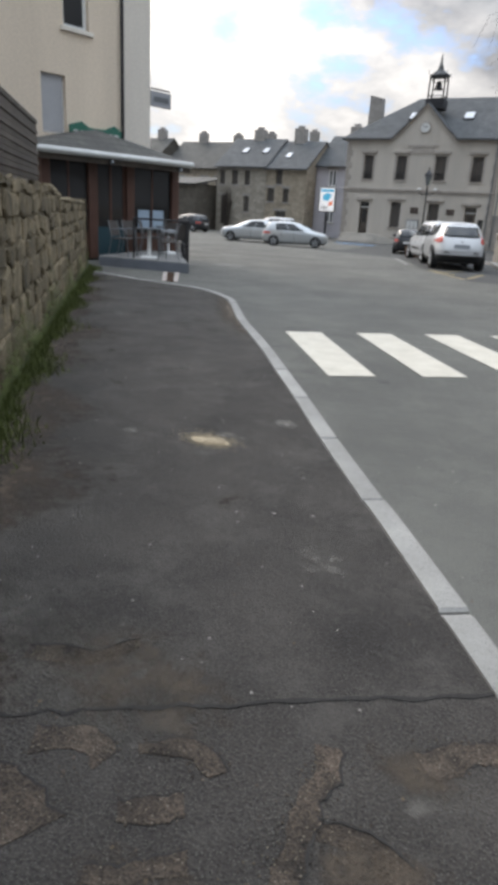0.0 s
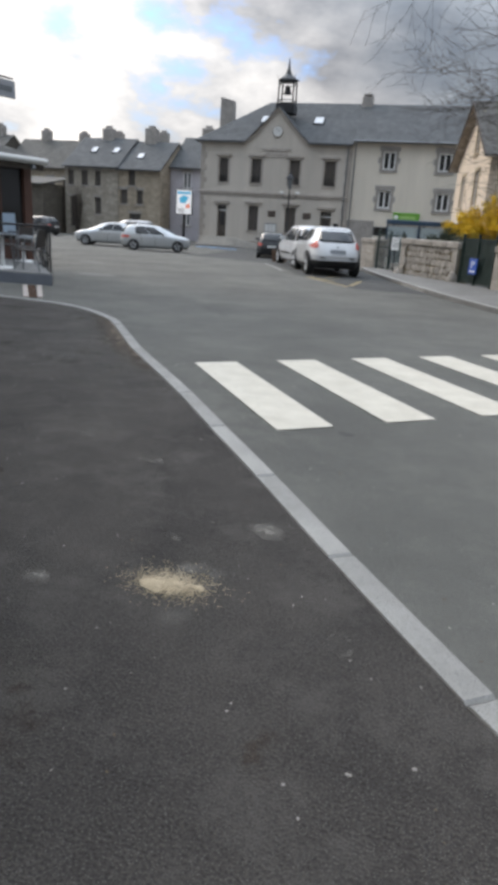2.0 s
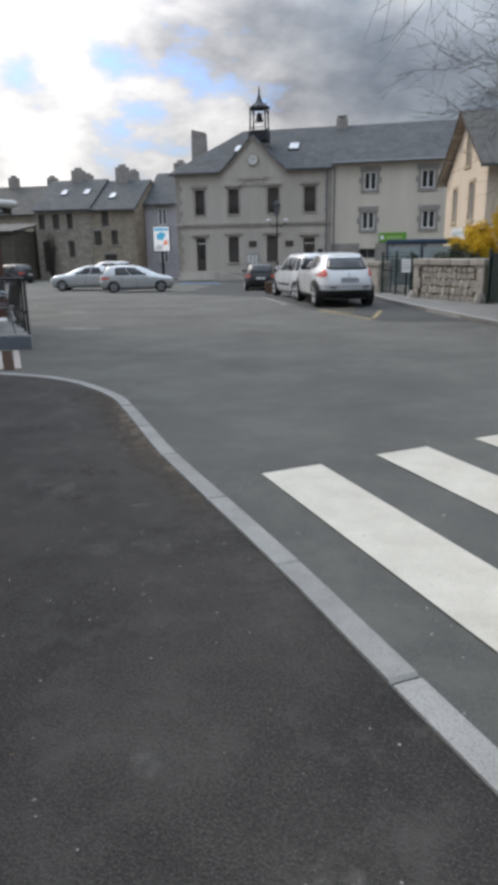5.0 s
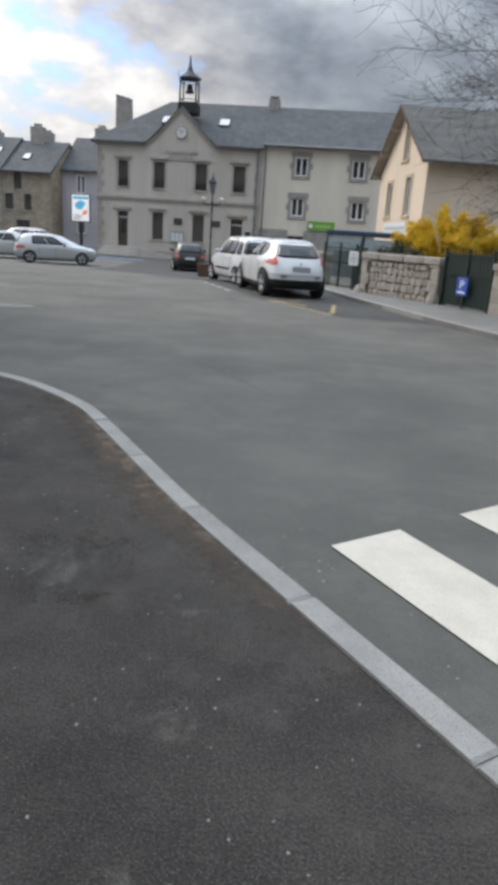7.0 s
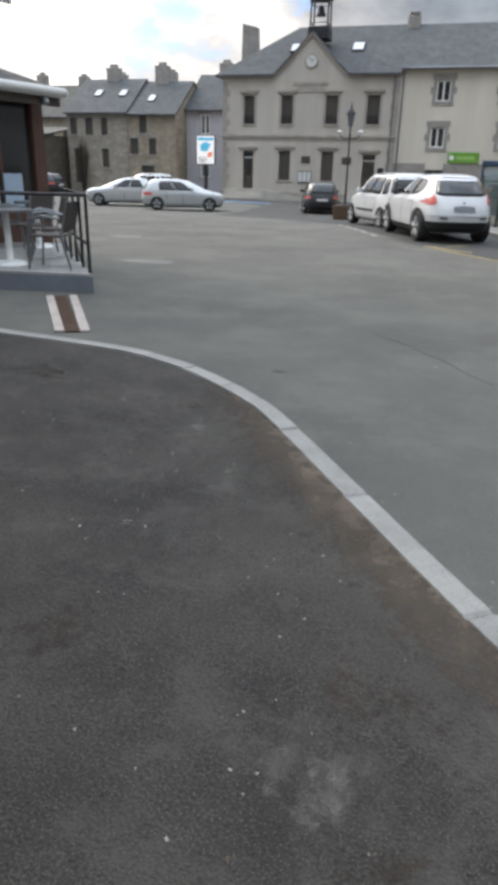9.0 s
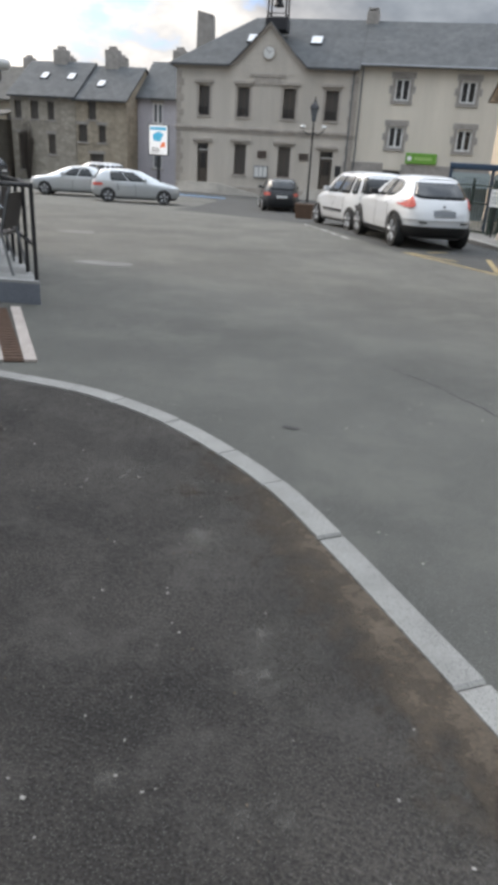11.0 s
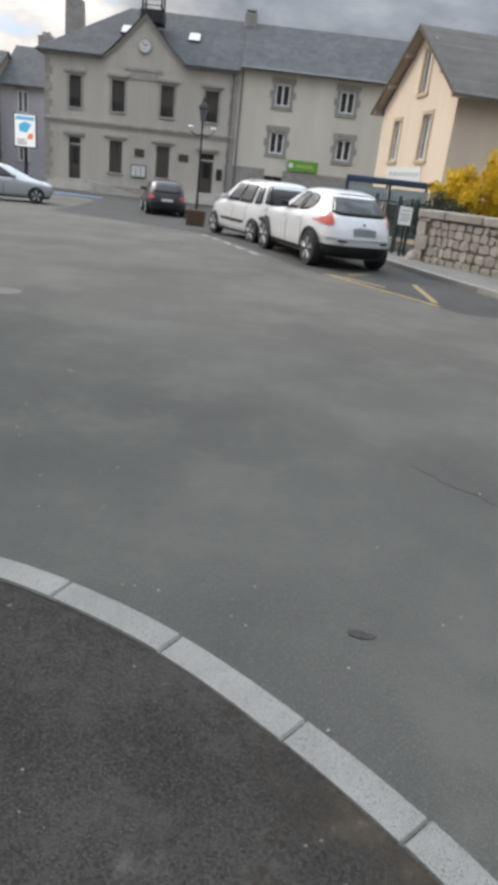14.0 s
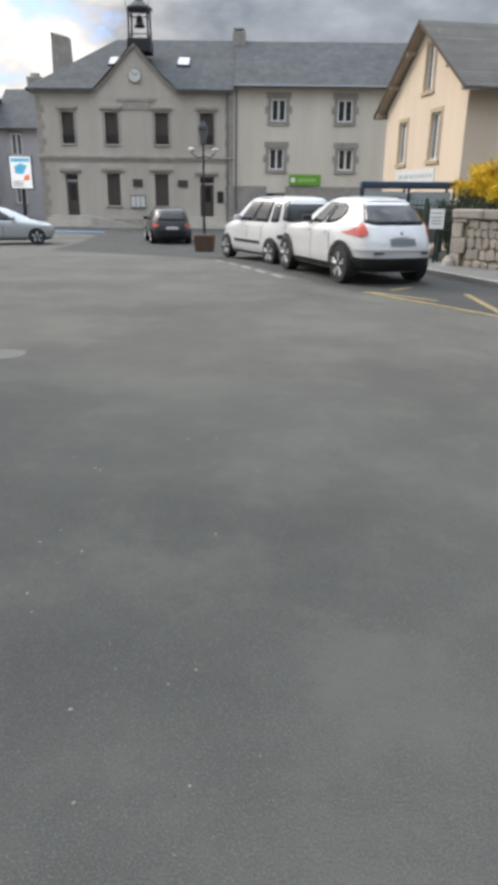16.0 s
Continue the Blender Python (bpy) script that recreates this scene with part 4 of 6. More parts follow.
def bistro_sign():
    t = thing("bistro_sign", "dark green name board above the veranda roof", "sign", BISTRO @ pose(0, 2.2, 0))
    b = bmesh.new()
    prism(b, [(2.35, -0.1, 3.0), (4.2, -0.1, 3.0), (4.2, -0.1, 3.6), (3.95, -0.1, 3.72), (3.6, -0.1, 3.58), (3.0, -0.1, 3.58), (2.75, -0.1, 3.72), (2.35, -0.1, 3.6)], (0, 0.08, 0))
    part("board", b, GREEN_SIGN, t)
    for x in (2.45, 2.7, 3.7, 3.92):
        part("lettering", box(x, -0.115, 3.28, x + 0.16, -0.102, 3.48), OFF_WHITE, t)


def hanging_sign():
    t = thing("hanging_sign", "grey hanging sign on an iron bracket at the corner", "sign", BISTRO @ pose(5.45, 2.3, 4.62))
    b = bmesh.new()
    tube(b, [(0, 0, 0.42), (0.9, 0, 0.42)], 0.025)
    part("bracket", b, DARK_METAL, t)
    part("board", bev(box(0.08, -0.04, -0.1, 0.95, 0.04, 0.36), 0.01), plain("sign_grey", (0.33, 0.34, 0.36), 0.5), t)
    part("lettering", box(0.2, -0.048, 0.05, 0.82, -0.041, 0.2), GREY_METAL, t)


def corner_lantern():
    t = thing("wall_lamp", "slim street lamp arm fixed to the beige building", "street lamp", BISTRO @ pose(5.45, 2.3, 7.75))
    b = bmesh.new()
    tube(b, [(0, 0, -0.1), (0.5, 0, 0.15), (0.9, 0, 0.2)], 0.03)
    part("arm", b, GREY_METAL, t)
    part("lamp_head", bev(box(0.8, -0.1, 0.13, 1.5, 0.1, 0.25), 0.03), GREY_METAL, t)


bistro_building()
veranda()
bistro_sign()
hanging_sign()
corner_lantern()


# ---- vehicles ----
# half-height tables of each body: (height, rear end, front end, half width) on a 4.1 m car
SHAPES = {
    "crossover": [(0.24, -1.85, 1.75, 0.80), (0.34, -1.98, 1.93, 0.86), (0.48, -2.06, 2.05, 0.885), (0.66, -2.07, 2.06, 0.885), (0.80, -2.03, 2.02, 0.885), (0.92, -1.97, 1.93, 0.875), (0.99, -1.93, 1.72, 0.855), (1.04, -1.90, 1.05, 0.83),
                  (1.18, -1.77, 0.74, 0.75), (1.33, -1.62, 0.42, 0.685), (1.45, -1.47, 0.10, 0.62), (1.51, -1.32, -0.08, 0.565), (1.55, -1.08, -0.28, 0.46), (1.57, -0.8, -0.5, 0.28)],
    "carrier": [(0.2, -1.85, 1.8, 0.8), (0.36, -1.98, 1.98, 0.86), (0.6, -2.03, 2.03, 0.868), (0.82, -2.01, 1.96, 0.862), (0.94, -1.98, 1.62, 0.845), (0.99, -1.96, 1.36, 0.83), (1.3, -1.88, 0.82, 0.755), (1.48, -1.78, 0.5, 0.69), (1.56, -1.66, 0.3, 0.62), (1.6, -1.45, 0.05, 0.5), (1.62, -1.1, -0.3, 0.3)],
    "hatchback": [(0.18, -1.82, 1.8, 0.78), (0.32, -1.98, 1.98, 0.85), (0.55, -2.05, 2.05, 0.87), (0.74, -2.03, 2.0, 0.868), (0.86, -2.0, 1.78, 0.85), (0.93, -1.98, 1.38, 0.83), (1.1, -1.9, 1.0, 0.765), (1.28, -1.76, 0.58, 0.695), (1.38, -1.62, 0.28, 0.635), (1.43, -1.45, 0.05, 0.55), (1.47, -1.0, -0.35, 0.32)],
    "saloon": [(0.18, -1.82, 1.8, 0.78), (0.32, -1.98, 1.98, 0.85), (0.55, -2.05, 2.05, 0.87), (0.76, -2.04, 1.98, 0.868), (0.88, -1.99, 1.72, 0.85), (0.94, -1.75, 1.28, 0.83), (1.1, -1.5, 0.92, 0.765), (1.28, -1.2, 0.5, 0.695), (1.38, -1.0, 0.22, 0.635), (1.42, -0.86, 0.06, 0.55), (1.45, -0.6, -0.25, 0.32)],
}
# belt and roof heights of the glass, and the wheels' radius
GLASS_LINES = {"crossover": (1.07, 1.47, 0.35), "carrier": (1.01, 1.49, 0.31), "hatchback": (0.95, 1.36, 0.315), "saloon": (0.96, 1.35, 0.315)}


def car(label, at, L, shape, paint):
    """A car that points along +y. Its body is a stack of rounded rings; windows, lamps and trims are shells that follow it."""
    t = thing("car", label, "car", at)
    k = L / 4.1
    tab = SHAPES[shape]
    belt, head, rr = GLASS_LINES[shape]
    big = shape == "crossover"
    power = 4.2
    wide = {"crossover": 42, "carrier": 47}.get(shape, 39)

    def ring(z):
        for a, b in zip(tab, tab[1:]):
            if z <= b[0]:
                f = max(0.0, (z - a[0]) / (b[0] - a[0]))
                return [p + (q - p) * f for p, q in zip(a[1:], b[1:])]
        return tab[-1][1:]

    def on(deg, z, out=0.0):
        """The body's point at a bearing seen from above (0: its side, -90: its tail) and a height."""
        y0, y1, w = ring(z)
        c, s = math.cos(radians(deg)), math.sin(radians(deg))
        r = (abs(c) ** power + abs(s) ** power) ** (-1 / power)
        return Vector(((w + out) * r * c, k * (y0 + y1) / 2 + (k * (y1 - y0) / 2 + out) * r * s, z))

    def shell(cols, out=0.008, rows=5, deep=0.012):
        """A panel that follows the body between columns of (bearing, low, high)."""
        b = bmesh.new()
        g = [[b.verts.new(on(d, lo + (hi - lo) * i / rows, out)) for i in range(rows + 1)] for d, lo, hi in cols]
        h = [[b.verts.new(on(d, lo + (hi - lo) * i / rows, out - deep)) for i in range(rows + 1)] for d, lo, hi in cols]
        n, m = len(cols), rows
        for a, flip in ((g, False), (h, True)):
            for i in range(n - 1):
                for q in range(m):
                    f = (a[i][q], a[i + 1][q], a[i + 1][q + 1], a[i][q + 1])
                    b.faces.new(f[::-1] if flip else f)
        edge = [(i, 0) for i in range(n)] + [(n - 1, q) for q in range(1, m + 1)] + [(i, m) for i in range(n - 2, -1, -1)] + [(0, q) for q in range(m - 1, 0, -1)]
        for (i, q), (u, v) in zip(edge, edge[1:] + edge[:1]):
            b.faces.new((g[u][v], g[i][q], h[i][q], h[u][v]))
        bmesh.ops.recalc_face_normals(b, faces=b.faces[:])
        return b

    def span(a, b, lo, hi, n=8, soft=0.0, mirror=1):
        """Columns of a panel with corners rounded by soft metres."""
        res = []
        for i in range(n + 1):
            f = i / n
            e = soft * (max(0, 1 - f * n / 1.5) + max(0, 1 - (1 - f) * n / 1.5))
            d = a + (b - a) * f
            res.append((d if mirror > 0 else 180 - d, lo + e, hi - e))
        return res

    b = bmesh.new()
    zs = []
    for p, q in zip(tab, tab[1:]):
        n = 3 if q[0] - p[0] > 0.1 else 2
        zs += [p[0] + (q[0] - p[0]) * i / n for i in range(n)]
    zs.append(tab[-1][0])
    loft(b, [[on(360 * i / 56, z) for i in range(56)] for z in zs])
    part("body", b, paint, t, smooth=True)
    part("rear_window", shell(span(-90 - wide, -90 + wide, belt + 0.01, head + 0.02, 14, 0.05)), CAR_GLASS, t, smooth=True)
    part("windscreen", shell(span(90 - 38, 90 + 38, belt + 0.02, head, 12, 0.03)), CAR_GLASS, t, smooth=True)
    zb = tab[0][0]
    low, high = (zb + 0.02, zb + 0.27) if big else (zb + 0.02, zb + 0.1)
    part("rear_bumper", shell(span(-140, -40, low, high, 20), 0.018, 4, 0.03), BLACK, t, "black plastic lower bumper")
    part("front_bumper", shell(span(40, 140, low, high, 20), 0.018, 4, 0.03), BLACK, t)
    part("bumper_crease", shell(span(-138, -42, high + (0.13 if big else 0.24), high + (0.155 if big else 0.27), 18), 0.02, 1, 0.03), paint, t)
    y_plate = (0.73, 0.85) if big else (0.62, 0.72)
    part("number_plate", shell(span(-106, -74, *y_plate, 4), 0.02, 1, 0.02), GREY_METAL if big else OFF_WHITE, t)
    part("tailgate_handle", shell(span(-100, -80, y_plate[1] + 0.03, y_plate[1] + 0.055, 4), 0.022, 1, 0.02), paint, t)
    em = bmesh.new()
    p = on(-90, y_plate[1] + 0.09, 0.02)
    rod(em, p, p + Vector((0, 0.03, 0)), 0.026, 0.026, 12)
    part("emblem", em, GREY_METAL, t)
    for m in (1, -1):
        if big:
            part("side_window", shell(span(3, 24, belt, head - 0.01, 6, 0.0, m)), CAR_GLASS, t, smooth=True)
            cols = [(d if m > 0 else 180 - d, belt + 0.01 + e, head - 0.02 - g) for d, e, g in ((0.5, 0, 0), (-8, 0, 0), (-17, 0.03, 0.0), (-23, 0.10, 0.02), (-28, 0.2, 0.05))]
            part("side_window", shell(cols), CAR_GLASS, t, smooth=True)
            cols = [(d if m > 0 else 180 - d, a, c) for d, a, c in ((-53, 0.92, 0.95), (-49.5, 0.885, 1.08), (-46, 0.88, 1.13), (-42, 0.895, 1.03), (-38, 0.915, 0.97), (-33, 0.94, 0.955))]
            part("tail_light", shell(cols, 0.014, 4), TAIL_RED, t)
        else:
            part("side_window", shell(span(2, 27, belt, head - 0.01, 6, 0.0, m)), CAR_GLASS, t, smooth=True)
            part("side_window", shell(span(-26, 0.5, belt, head - 0.01, 6, 0.0, m)), CAR_GLASS, t, smooth=True)
            if shape == "carrier":
                part("side_window", shell(span(-39, -29, belt, head - 0.03, 4, 0.03, m)), CAR_GLASS, t, smooth=True)
                part("tail_light", shell(span(-47, -40, 0.63, 0.74, 4, 0.02, m), 0.012), DARK_METAL, t)
                part("side_moulding", shell(span(-20, 20, 0.48, 0.55, 8, 0.0, m), 0.02, 1, 0.03), BLACK, t)
            else:
                part("tail_light", shell(span(-56, -38, belt - 0.24, belt - 0.1, 5, 0.02, m), 0.012), TAIL_RED, t)
        part("headlight", shell(span(42, 58, 0.72 if not big else 0.84, 0.84 if not big else 0.97, 5, 0.02, m), 0.012), LAMP_CLEAR, t)
        part("reflector", shell(span(-66, -57, high + 0.07, high + 0.1, 4, 0.0, m), 0.02, 1, 0.02), BLACK, t)
        part("sill", shell(span(-25, 25, zb + 0.02, zb + (0.12 if big else 0.07), 8, 0.0, m), 0.015, 2, 0.03), BLACK, t)
        part("door_seam", shell(span(0.0, 0.5, zb + 0.14, belt - 0.02, 1, 0.0, m), 0.0015, 6, 0.006), DARK_METAL, t)
        part("door_seam", shell(span(-21.5, -21, zb + 0.35, belt - 0.02, 1, 0.0, m), 0.0015, 6, 0.006), DARK_METAL, t)
        for d in (5, -15):
            part("door_handle", shell(span(d - 3, d, belt - 0.15, belt - 0.12, 2, 0.0, m), 0.025, 1, 0.03), paint, t)
        p = on(26 if m > 0 else 154, belt + 0.03, 0.02)
        mi = bmesh.new()
        bx(mi, -0.1, -0.05, -0.03, 0.1, 0.06, 0.11, Matrix.Translation(p + Vector((m * 0.08, 0, 0))))
        part("mirror", bev(mi, 0.03, 2), paint if not big else BLACK, t)
        for f in (-0.308, 0.315):
            y = f * L
            hw = abs(on(0, 0.6).x) - 0.012
            b = bmesh.new()
            loft(b, [[(m * x, y + r * math.cos(a), rr + r * math.sin(a)) for a in [i * math.pi / 12 for i in range(24)]] for x, r in ((hw - 0.22, rr * 0.96), (hw - 0.2, rr), (hw + 0.005, rr), (hw + 0.02, rr * 0.95), (hw + 0.016, rr * 0.7))])
            tyre = part("wheel", b, RUBBER, t)
            b = bmesh.new()
            rod(b, (m * (hw + 0.006), y, rr), (m * (hw + 0.018), y, rr), rr * 0.7, rr * 0.68, 24)
            part("rim", b, BLACK if big else DARK_METAL, tyre)
            b = bmesh.new()
            for q in range(5):
                for e in (-0.16, 0.16):
                    a = q * 2 * math.pi / 5 + 0.3
                    rod(b, (m * (hw + 0.022), y + 0.05 * math.cos(a), rr + 0.05 * math.sin(a)), (m * (hw + 0.02), y + rr * 0.66 * math.cos(a + e), rr + rr * 0.66 * math.sin(a + e)), 0.016, 0.02, 5)
            part("spokes", b, ALLOY, tyre)
            # dark wheel well, and the black cladding of the crossover round it
            for name, r0, r1, out in (("wheel_well", 0.0, 1.1, 0.003),) + ((("wheel_cladding", 1.08, 1.27, 0.016),) if big else ()):
                b = bmesh.new()
                inner, outer = [], []
                for i in range(25):
                    a = radians(-22 + 224 * i / 24)
                    for dst, q in ((inner, r0), (outer, r1)):
                        yy, zz = y + rr * q * math.cos(a), max(zb + 0.005, rr + rr * q * math.sin(a))
                        y0, y1, w = ring(zz)
                        u = min(0.999, abs((yy - k * (y0 + y1) / 2) / (k * (y1 - y0) / 2)))
                        dst.append(Vector((m * ((w + out) * (1 - u ** power) ** (1 / power) + (0.004 if r0 == 0 else 0.012)), yy, zz)))
                for a, c in zip(zip(inner, outer), list(zip(inner, outer))[1:]):
                    b.faces.new([b.verts.new(v) for v in (a[0], a[1], c[1], c[0])])
                bmesh.ops.remove_doubles(b, verts=b.verts[:], dist=0.0005)
                bmesh.ops.recalc_face_normals(b, faces=b.faces[:])
                bmesh.ops.solidify(b, geom=b.faces[:], thickness=0.006)
                part(name, b, BLACK, t)
    if big:
        wp = bmesh.new()
        rod(wp, on(-90, belt + 0.03, 0.02), on(-75, belt + 0.16, 0.015), 0.008, 0.006, 5)
        part("rear_wiper", wp, BLACK, t)
        part("spoiler", shell(span(-120, -60, head + 0.02, head + 0.055, 8), 0.045, 1, 0.05), paint, t)
    else:
        for m in (1, -1):
            b = bmesh.new()
            zt = tab[-3][0]
            tube(b, [on(40 * m if m > 0 else 140, zt, 0.01), on(0 if m > 0 else 180, zt, 0.02), on(-40 if m > 0 else 220, zt, 0.01)], 0.012, 5)
            part("roof_rail", b, BLACK if shape == "carrier" else paint, t)
    return t


car("white compact crossover with red tail lights parked at the kerb", pose(-0.36, 23.05, 0, 0, 0, 20.5), 4.22, "crossover", CAR_WHITE)
car("white compact people carrier parked ahead of another white car", pose(-1.8, 26.9, gz(27), 0, 0, 27), 4.05, "carrier", CAR_WHITE)
car("small dark car parked in front of the town hall", pose(-6.35, 39.6, gz(40), 0, 0, 14), 3.9, "hatchback", CAR_DARK)
car("silver hatchback parked across the square", pose(-12.75, 36.9, gz(37), 0, 0, -70), 4.1, "hatchback", CAR_SILVER)
car("silver saloon car parked nose to tail across the square", pose(-16.9, 39.3, gz(39), 0, 0, 104), 4.5, "saloon", CAR_SILVER)
car("white car standing behind the silver cars", pose(-19.2, 47.0, gz(47), 0, 0, 80), 4.0, "carrier", CAR_WHITE)
car("dark car parked by the old barn", pose(-29.0, 50.0, gz(50), 0, 0, 80), 4.1, "hatchback", CAR_DARK)


# ---- terrace of the bistro ----
DECK = 0.25
PQ = [Vector((-6.95, 11.45)), Vector((-4.4, 11.78)), Vector((-6.75, 15.0)), Vector((-7.75, 14.7))]


def terrace():
    t = thing("terrace_platform", "low grey boarded terrace platform on the road", "terrace", pose(0, 0, 0))
    b = bmesh.new()
    prism(b, [(p.x, p.y, 0.0) for p in PQ], (0, 0, DECK - 0.03))
    part("side", b, PLAT_SIDE, t)
    n = 24
    for i in range(n):
        f, g = i / n, (i + 0.92) / n
        a0, a1 = PQ[0].lerp(PQ[3], f), PQ[0].lerp(PQ[3], g)
        b0, b1 = PQ[1].lerp(PQ[2], f), PQ[1].lerp(PQ[2], g)
        b = bmesh.new()
        prism(b, [(p.x, p.y, DECK - 0.028) for p in (a0, b0, b1, a1)], (0, 0, 0.028))
        part("board", b, PLATFORM, t)


def railing():
    t = thing("railing", "dark metal railing round the terrace corner", "railing", pose(0, 0, 0))
    c, back, left = PQ[1] + Vector((-0.07, 0.07)), PQ[1].lerp(PQ[2], 0.62) + Vector((-0.07, 0)), PQ[1].lerp(PQ[0], 0.62) + Vector((0, 0.07))
    for a, b in ((c, left), (c, back)):
        for z in (1.22, 0.62):
            if a is c and b is left and z < 1:
                continue
            m = bmesh.new()
            rod(m, (a.x, a.y, z), (b.x, b.y, z), 0.024)
            part("rail", m, DARK_METAL, t)
    for p in [c, left] + [c.lerp(back, k / 4) for k in range(1, 5)]:
        m = bmesh.new()
        bx(m, p.x - 0.016, p.y - 0.016, DECK, p.x + 0.016, p.y + 0.016, 1.2)
        part("post", m, DARK_METAL, t)
    return t


def chair(at):
    t = thing("terrace_chair", "dark metal terrace armchair with woven seat", "chair", at, "terrace chairs")
    for x in (-0.24, 0.24):
        b = bmesh.new()
        tube(b, [(x, 0.28, 0), (x, 0.24, 0.45), (x, 0.22, 0.66), (x * 1.04, 0.05, 0.69), (x * 1.04, -0.2, 0.66)], 0.014)
        part("front_leg", b, GREY_METAL, t)
        b = bmesh.new()
        tube(b, [(x, -0.3, 0), (x, -0.2, 0.45), (x, -0.3, 0.88)], 0.014)
        part("back_leg", b, GREY_METAL, t)
    part("seat", bev(box(-0.23, -0.2, 0.42, 0.23, 0.25, 0.45), 0.012), WICKER, t)
    b = bmesh.new()
    prism(b, [(-0.23, -0.215, 0.5), (0.23, -0.215, 0.5), (0.22, -0.3, 0.87), (-0.22, -0.3, 0.87)], (0, -0.02, 0))
    part("backrest", b, WICKER, t)
    return t


def table(at):
    t = thing("terrace_table", "round grey bistro table on a white pedestal", "table", at, "terrace tables")
    b = bmesh.new()
    rod(b, (0, 0, 0.71), (0, 0, 0.74), 0.35, 0.35, 24)
    part("tabletop", b, GREY_METAL, t)
    b = bmesh.new()
    rod(b, (0, 0, 0.04), (0, 0, 0.71), 0.05, 0.04, 10)
    part("pedestal", b, WHITE, t)
    b = bmesh.new()
    rod(b, (0, 0, 0), (0, 0, 0.04), 0.24, 0.2, 20)
    part("foot", b, WHITE, t)
    return t


terrace()
railing()
ch = chair(pose(-5.15, 12.15, DECK, 0, 0, 100))
for x, y, r in ((-6.6, 12.0, -80), (-6.75, 12.75, -95), (-5.75, 12.95, 130), (-6.35, 13.5, 170), (-7.1, 13.9, -60)):
    copy_thing(ch, pose(x, y, DECK, 0, 0, r))
tb = table(pose(-5.9, 12.2, DECK))
copy_thing(tb, pose(-6.75, 14.3, DECK))


def drain():
    t = thing("drain_channel", "rusty drain grate between two pale concrete strips", "drain", pose(0, 0, 0.004))
    a0, a1, b0, b1 = Vector((-3.69, 9.62)), Vector((-4.82, 11.3)), Vector((-3.37, 9.76)), Vector((-4.49, 11.5))
    e = (b0 - a0) * 0.28
    for name, p, q, u, m in (("strip", a0, a1, e, DRAIN_STRIP), ("strip", b0 - e, b1 - e, e, DRAIN_STRIP), ("grate", a0 + e, a1 + e, (b0 - a0) * 0.44, RUST)):
        b = bmesh.new()
        prism(b, [(*p, 0), (*(p + u), 0), (*(q + u), 0), (*q, 0)], (0, 0, 0.02 if name == "strip" else 0.012))
        g = part(name, b, m, t)
    for k in range(22):
        p = (a0 + e).lerp(a1 + e, (k + 0.3) / 22)
        u = (b0 - a0) * 0.44
        v = (a1 - a0).normalized() * 0.03
        b = bmesh.new()
        prism(b, [(*p, 0.013), (*(p + u), 0.013), (*(p + u + v), 0.013), (*(p + v), 0.013)], (0, 0, 0.008))
        part("bar", b, RUST, g)


drain()


# ---- old wall beside the pavement ----
WD = (WALL_B - WALL_A).normalized()
WALL_AT = Matrix.Translation((WALL_A.x, WALL_A.y, 0.05)) @ Matrix(((WD.x, -WD.y, 0, 0), (WD.y, WD.x, 0, 0), (0, 0, 1, 0), (0, 0, 0, 1)))
WALL_LEN = (WALL_B - WALL_A).length


def wall_top(s):
    return 1.64 if s < 12 else 1.64 - 0.16 * min(1, (s - 12) / 2.0) - 0.01 * max(0, s - 14)


def slat_fence():
    t = thing("slat_fence", "weathered horizontal slat fence on top of the stone wall", "fence", WALL_AT)
    for k in range(13):
        part("slat", box(1.5, 0.12 + 0.012 * (k % 2), 1.66 + k * 0.06, 12.1, 0.15 + 0.012 * (k % 2), 1.66 + k * 0.06 + 0.05), DARK_WOOD, t)
    for s in (2.5, 5.6, 8.8, 12.0):
        part("post", bev(box(s, 0.165, 1.63, s + 0.09, 0.25, 2.43), 0.008), DARK_WOOD, t)


slat_fence()


# ---- far pavement, garden wall, gates ----
def far_pavement():
    kerb = [(-0.6, 31.5), (0.25, 28.4), (0.95, 24.9), (1.85, 21.9), (2.85, 19.1), (3.6, 17.0), (4.35, 15.2), (5.3, 13.2), (7.3, 9.6), (13.5, -1)]
    inner = [(16.5, 1), (9.5, 12.5), (5.3, 19.7), (4.2, 21.7), (2.3, 24.7), (0.95, 28.6), (0.3, 31.5)]
    line = smooth_line(kerb, 0.5)
    b = bmesh.new()
    prism(b, [(p.x, p.y, gz(p.y) - 0.05) for p in line] + [(x, y, gz(y) - 0.05) for x, y in inner], (0, 0, 0.15))
    bmesh.ops.triangulate(b, faces=b.faces[:])
    ob = solo("pavement_far", b, PAVE_FAR, "pale worn concrete pavement along the garden wall", "pavement", kind="structure")
    k = thing("kerb_far", "low pale kerb of the far pavement", "kerb", kind="structure")
    out = inward(line, 0.12)
    for i in range(0, len(line) - 3, 2):
        b = bmesh.new()
        prism(b, [(p.x, p.y, gz(p.y)) for p in (line[i], line[i + 2], out[i + 2], out[i])], (0, 0, 0.115))
        part("kerbstone", b, GRANITE, k)


far_pavement()

GD = Vector((0.555, -0.832))
GARDEN = Matrix.Translation((2.2, 24.5, 0.08)) @ Matrix(((GD.x, -GD.y, 0, 0), (GD.y, GD.x, 0, 0), (0, 0, 1, 0), (0, 0, 0, 1)))


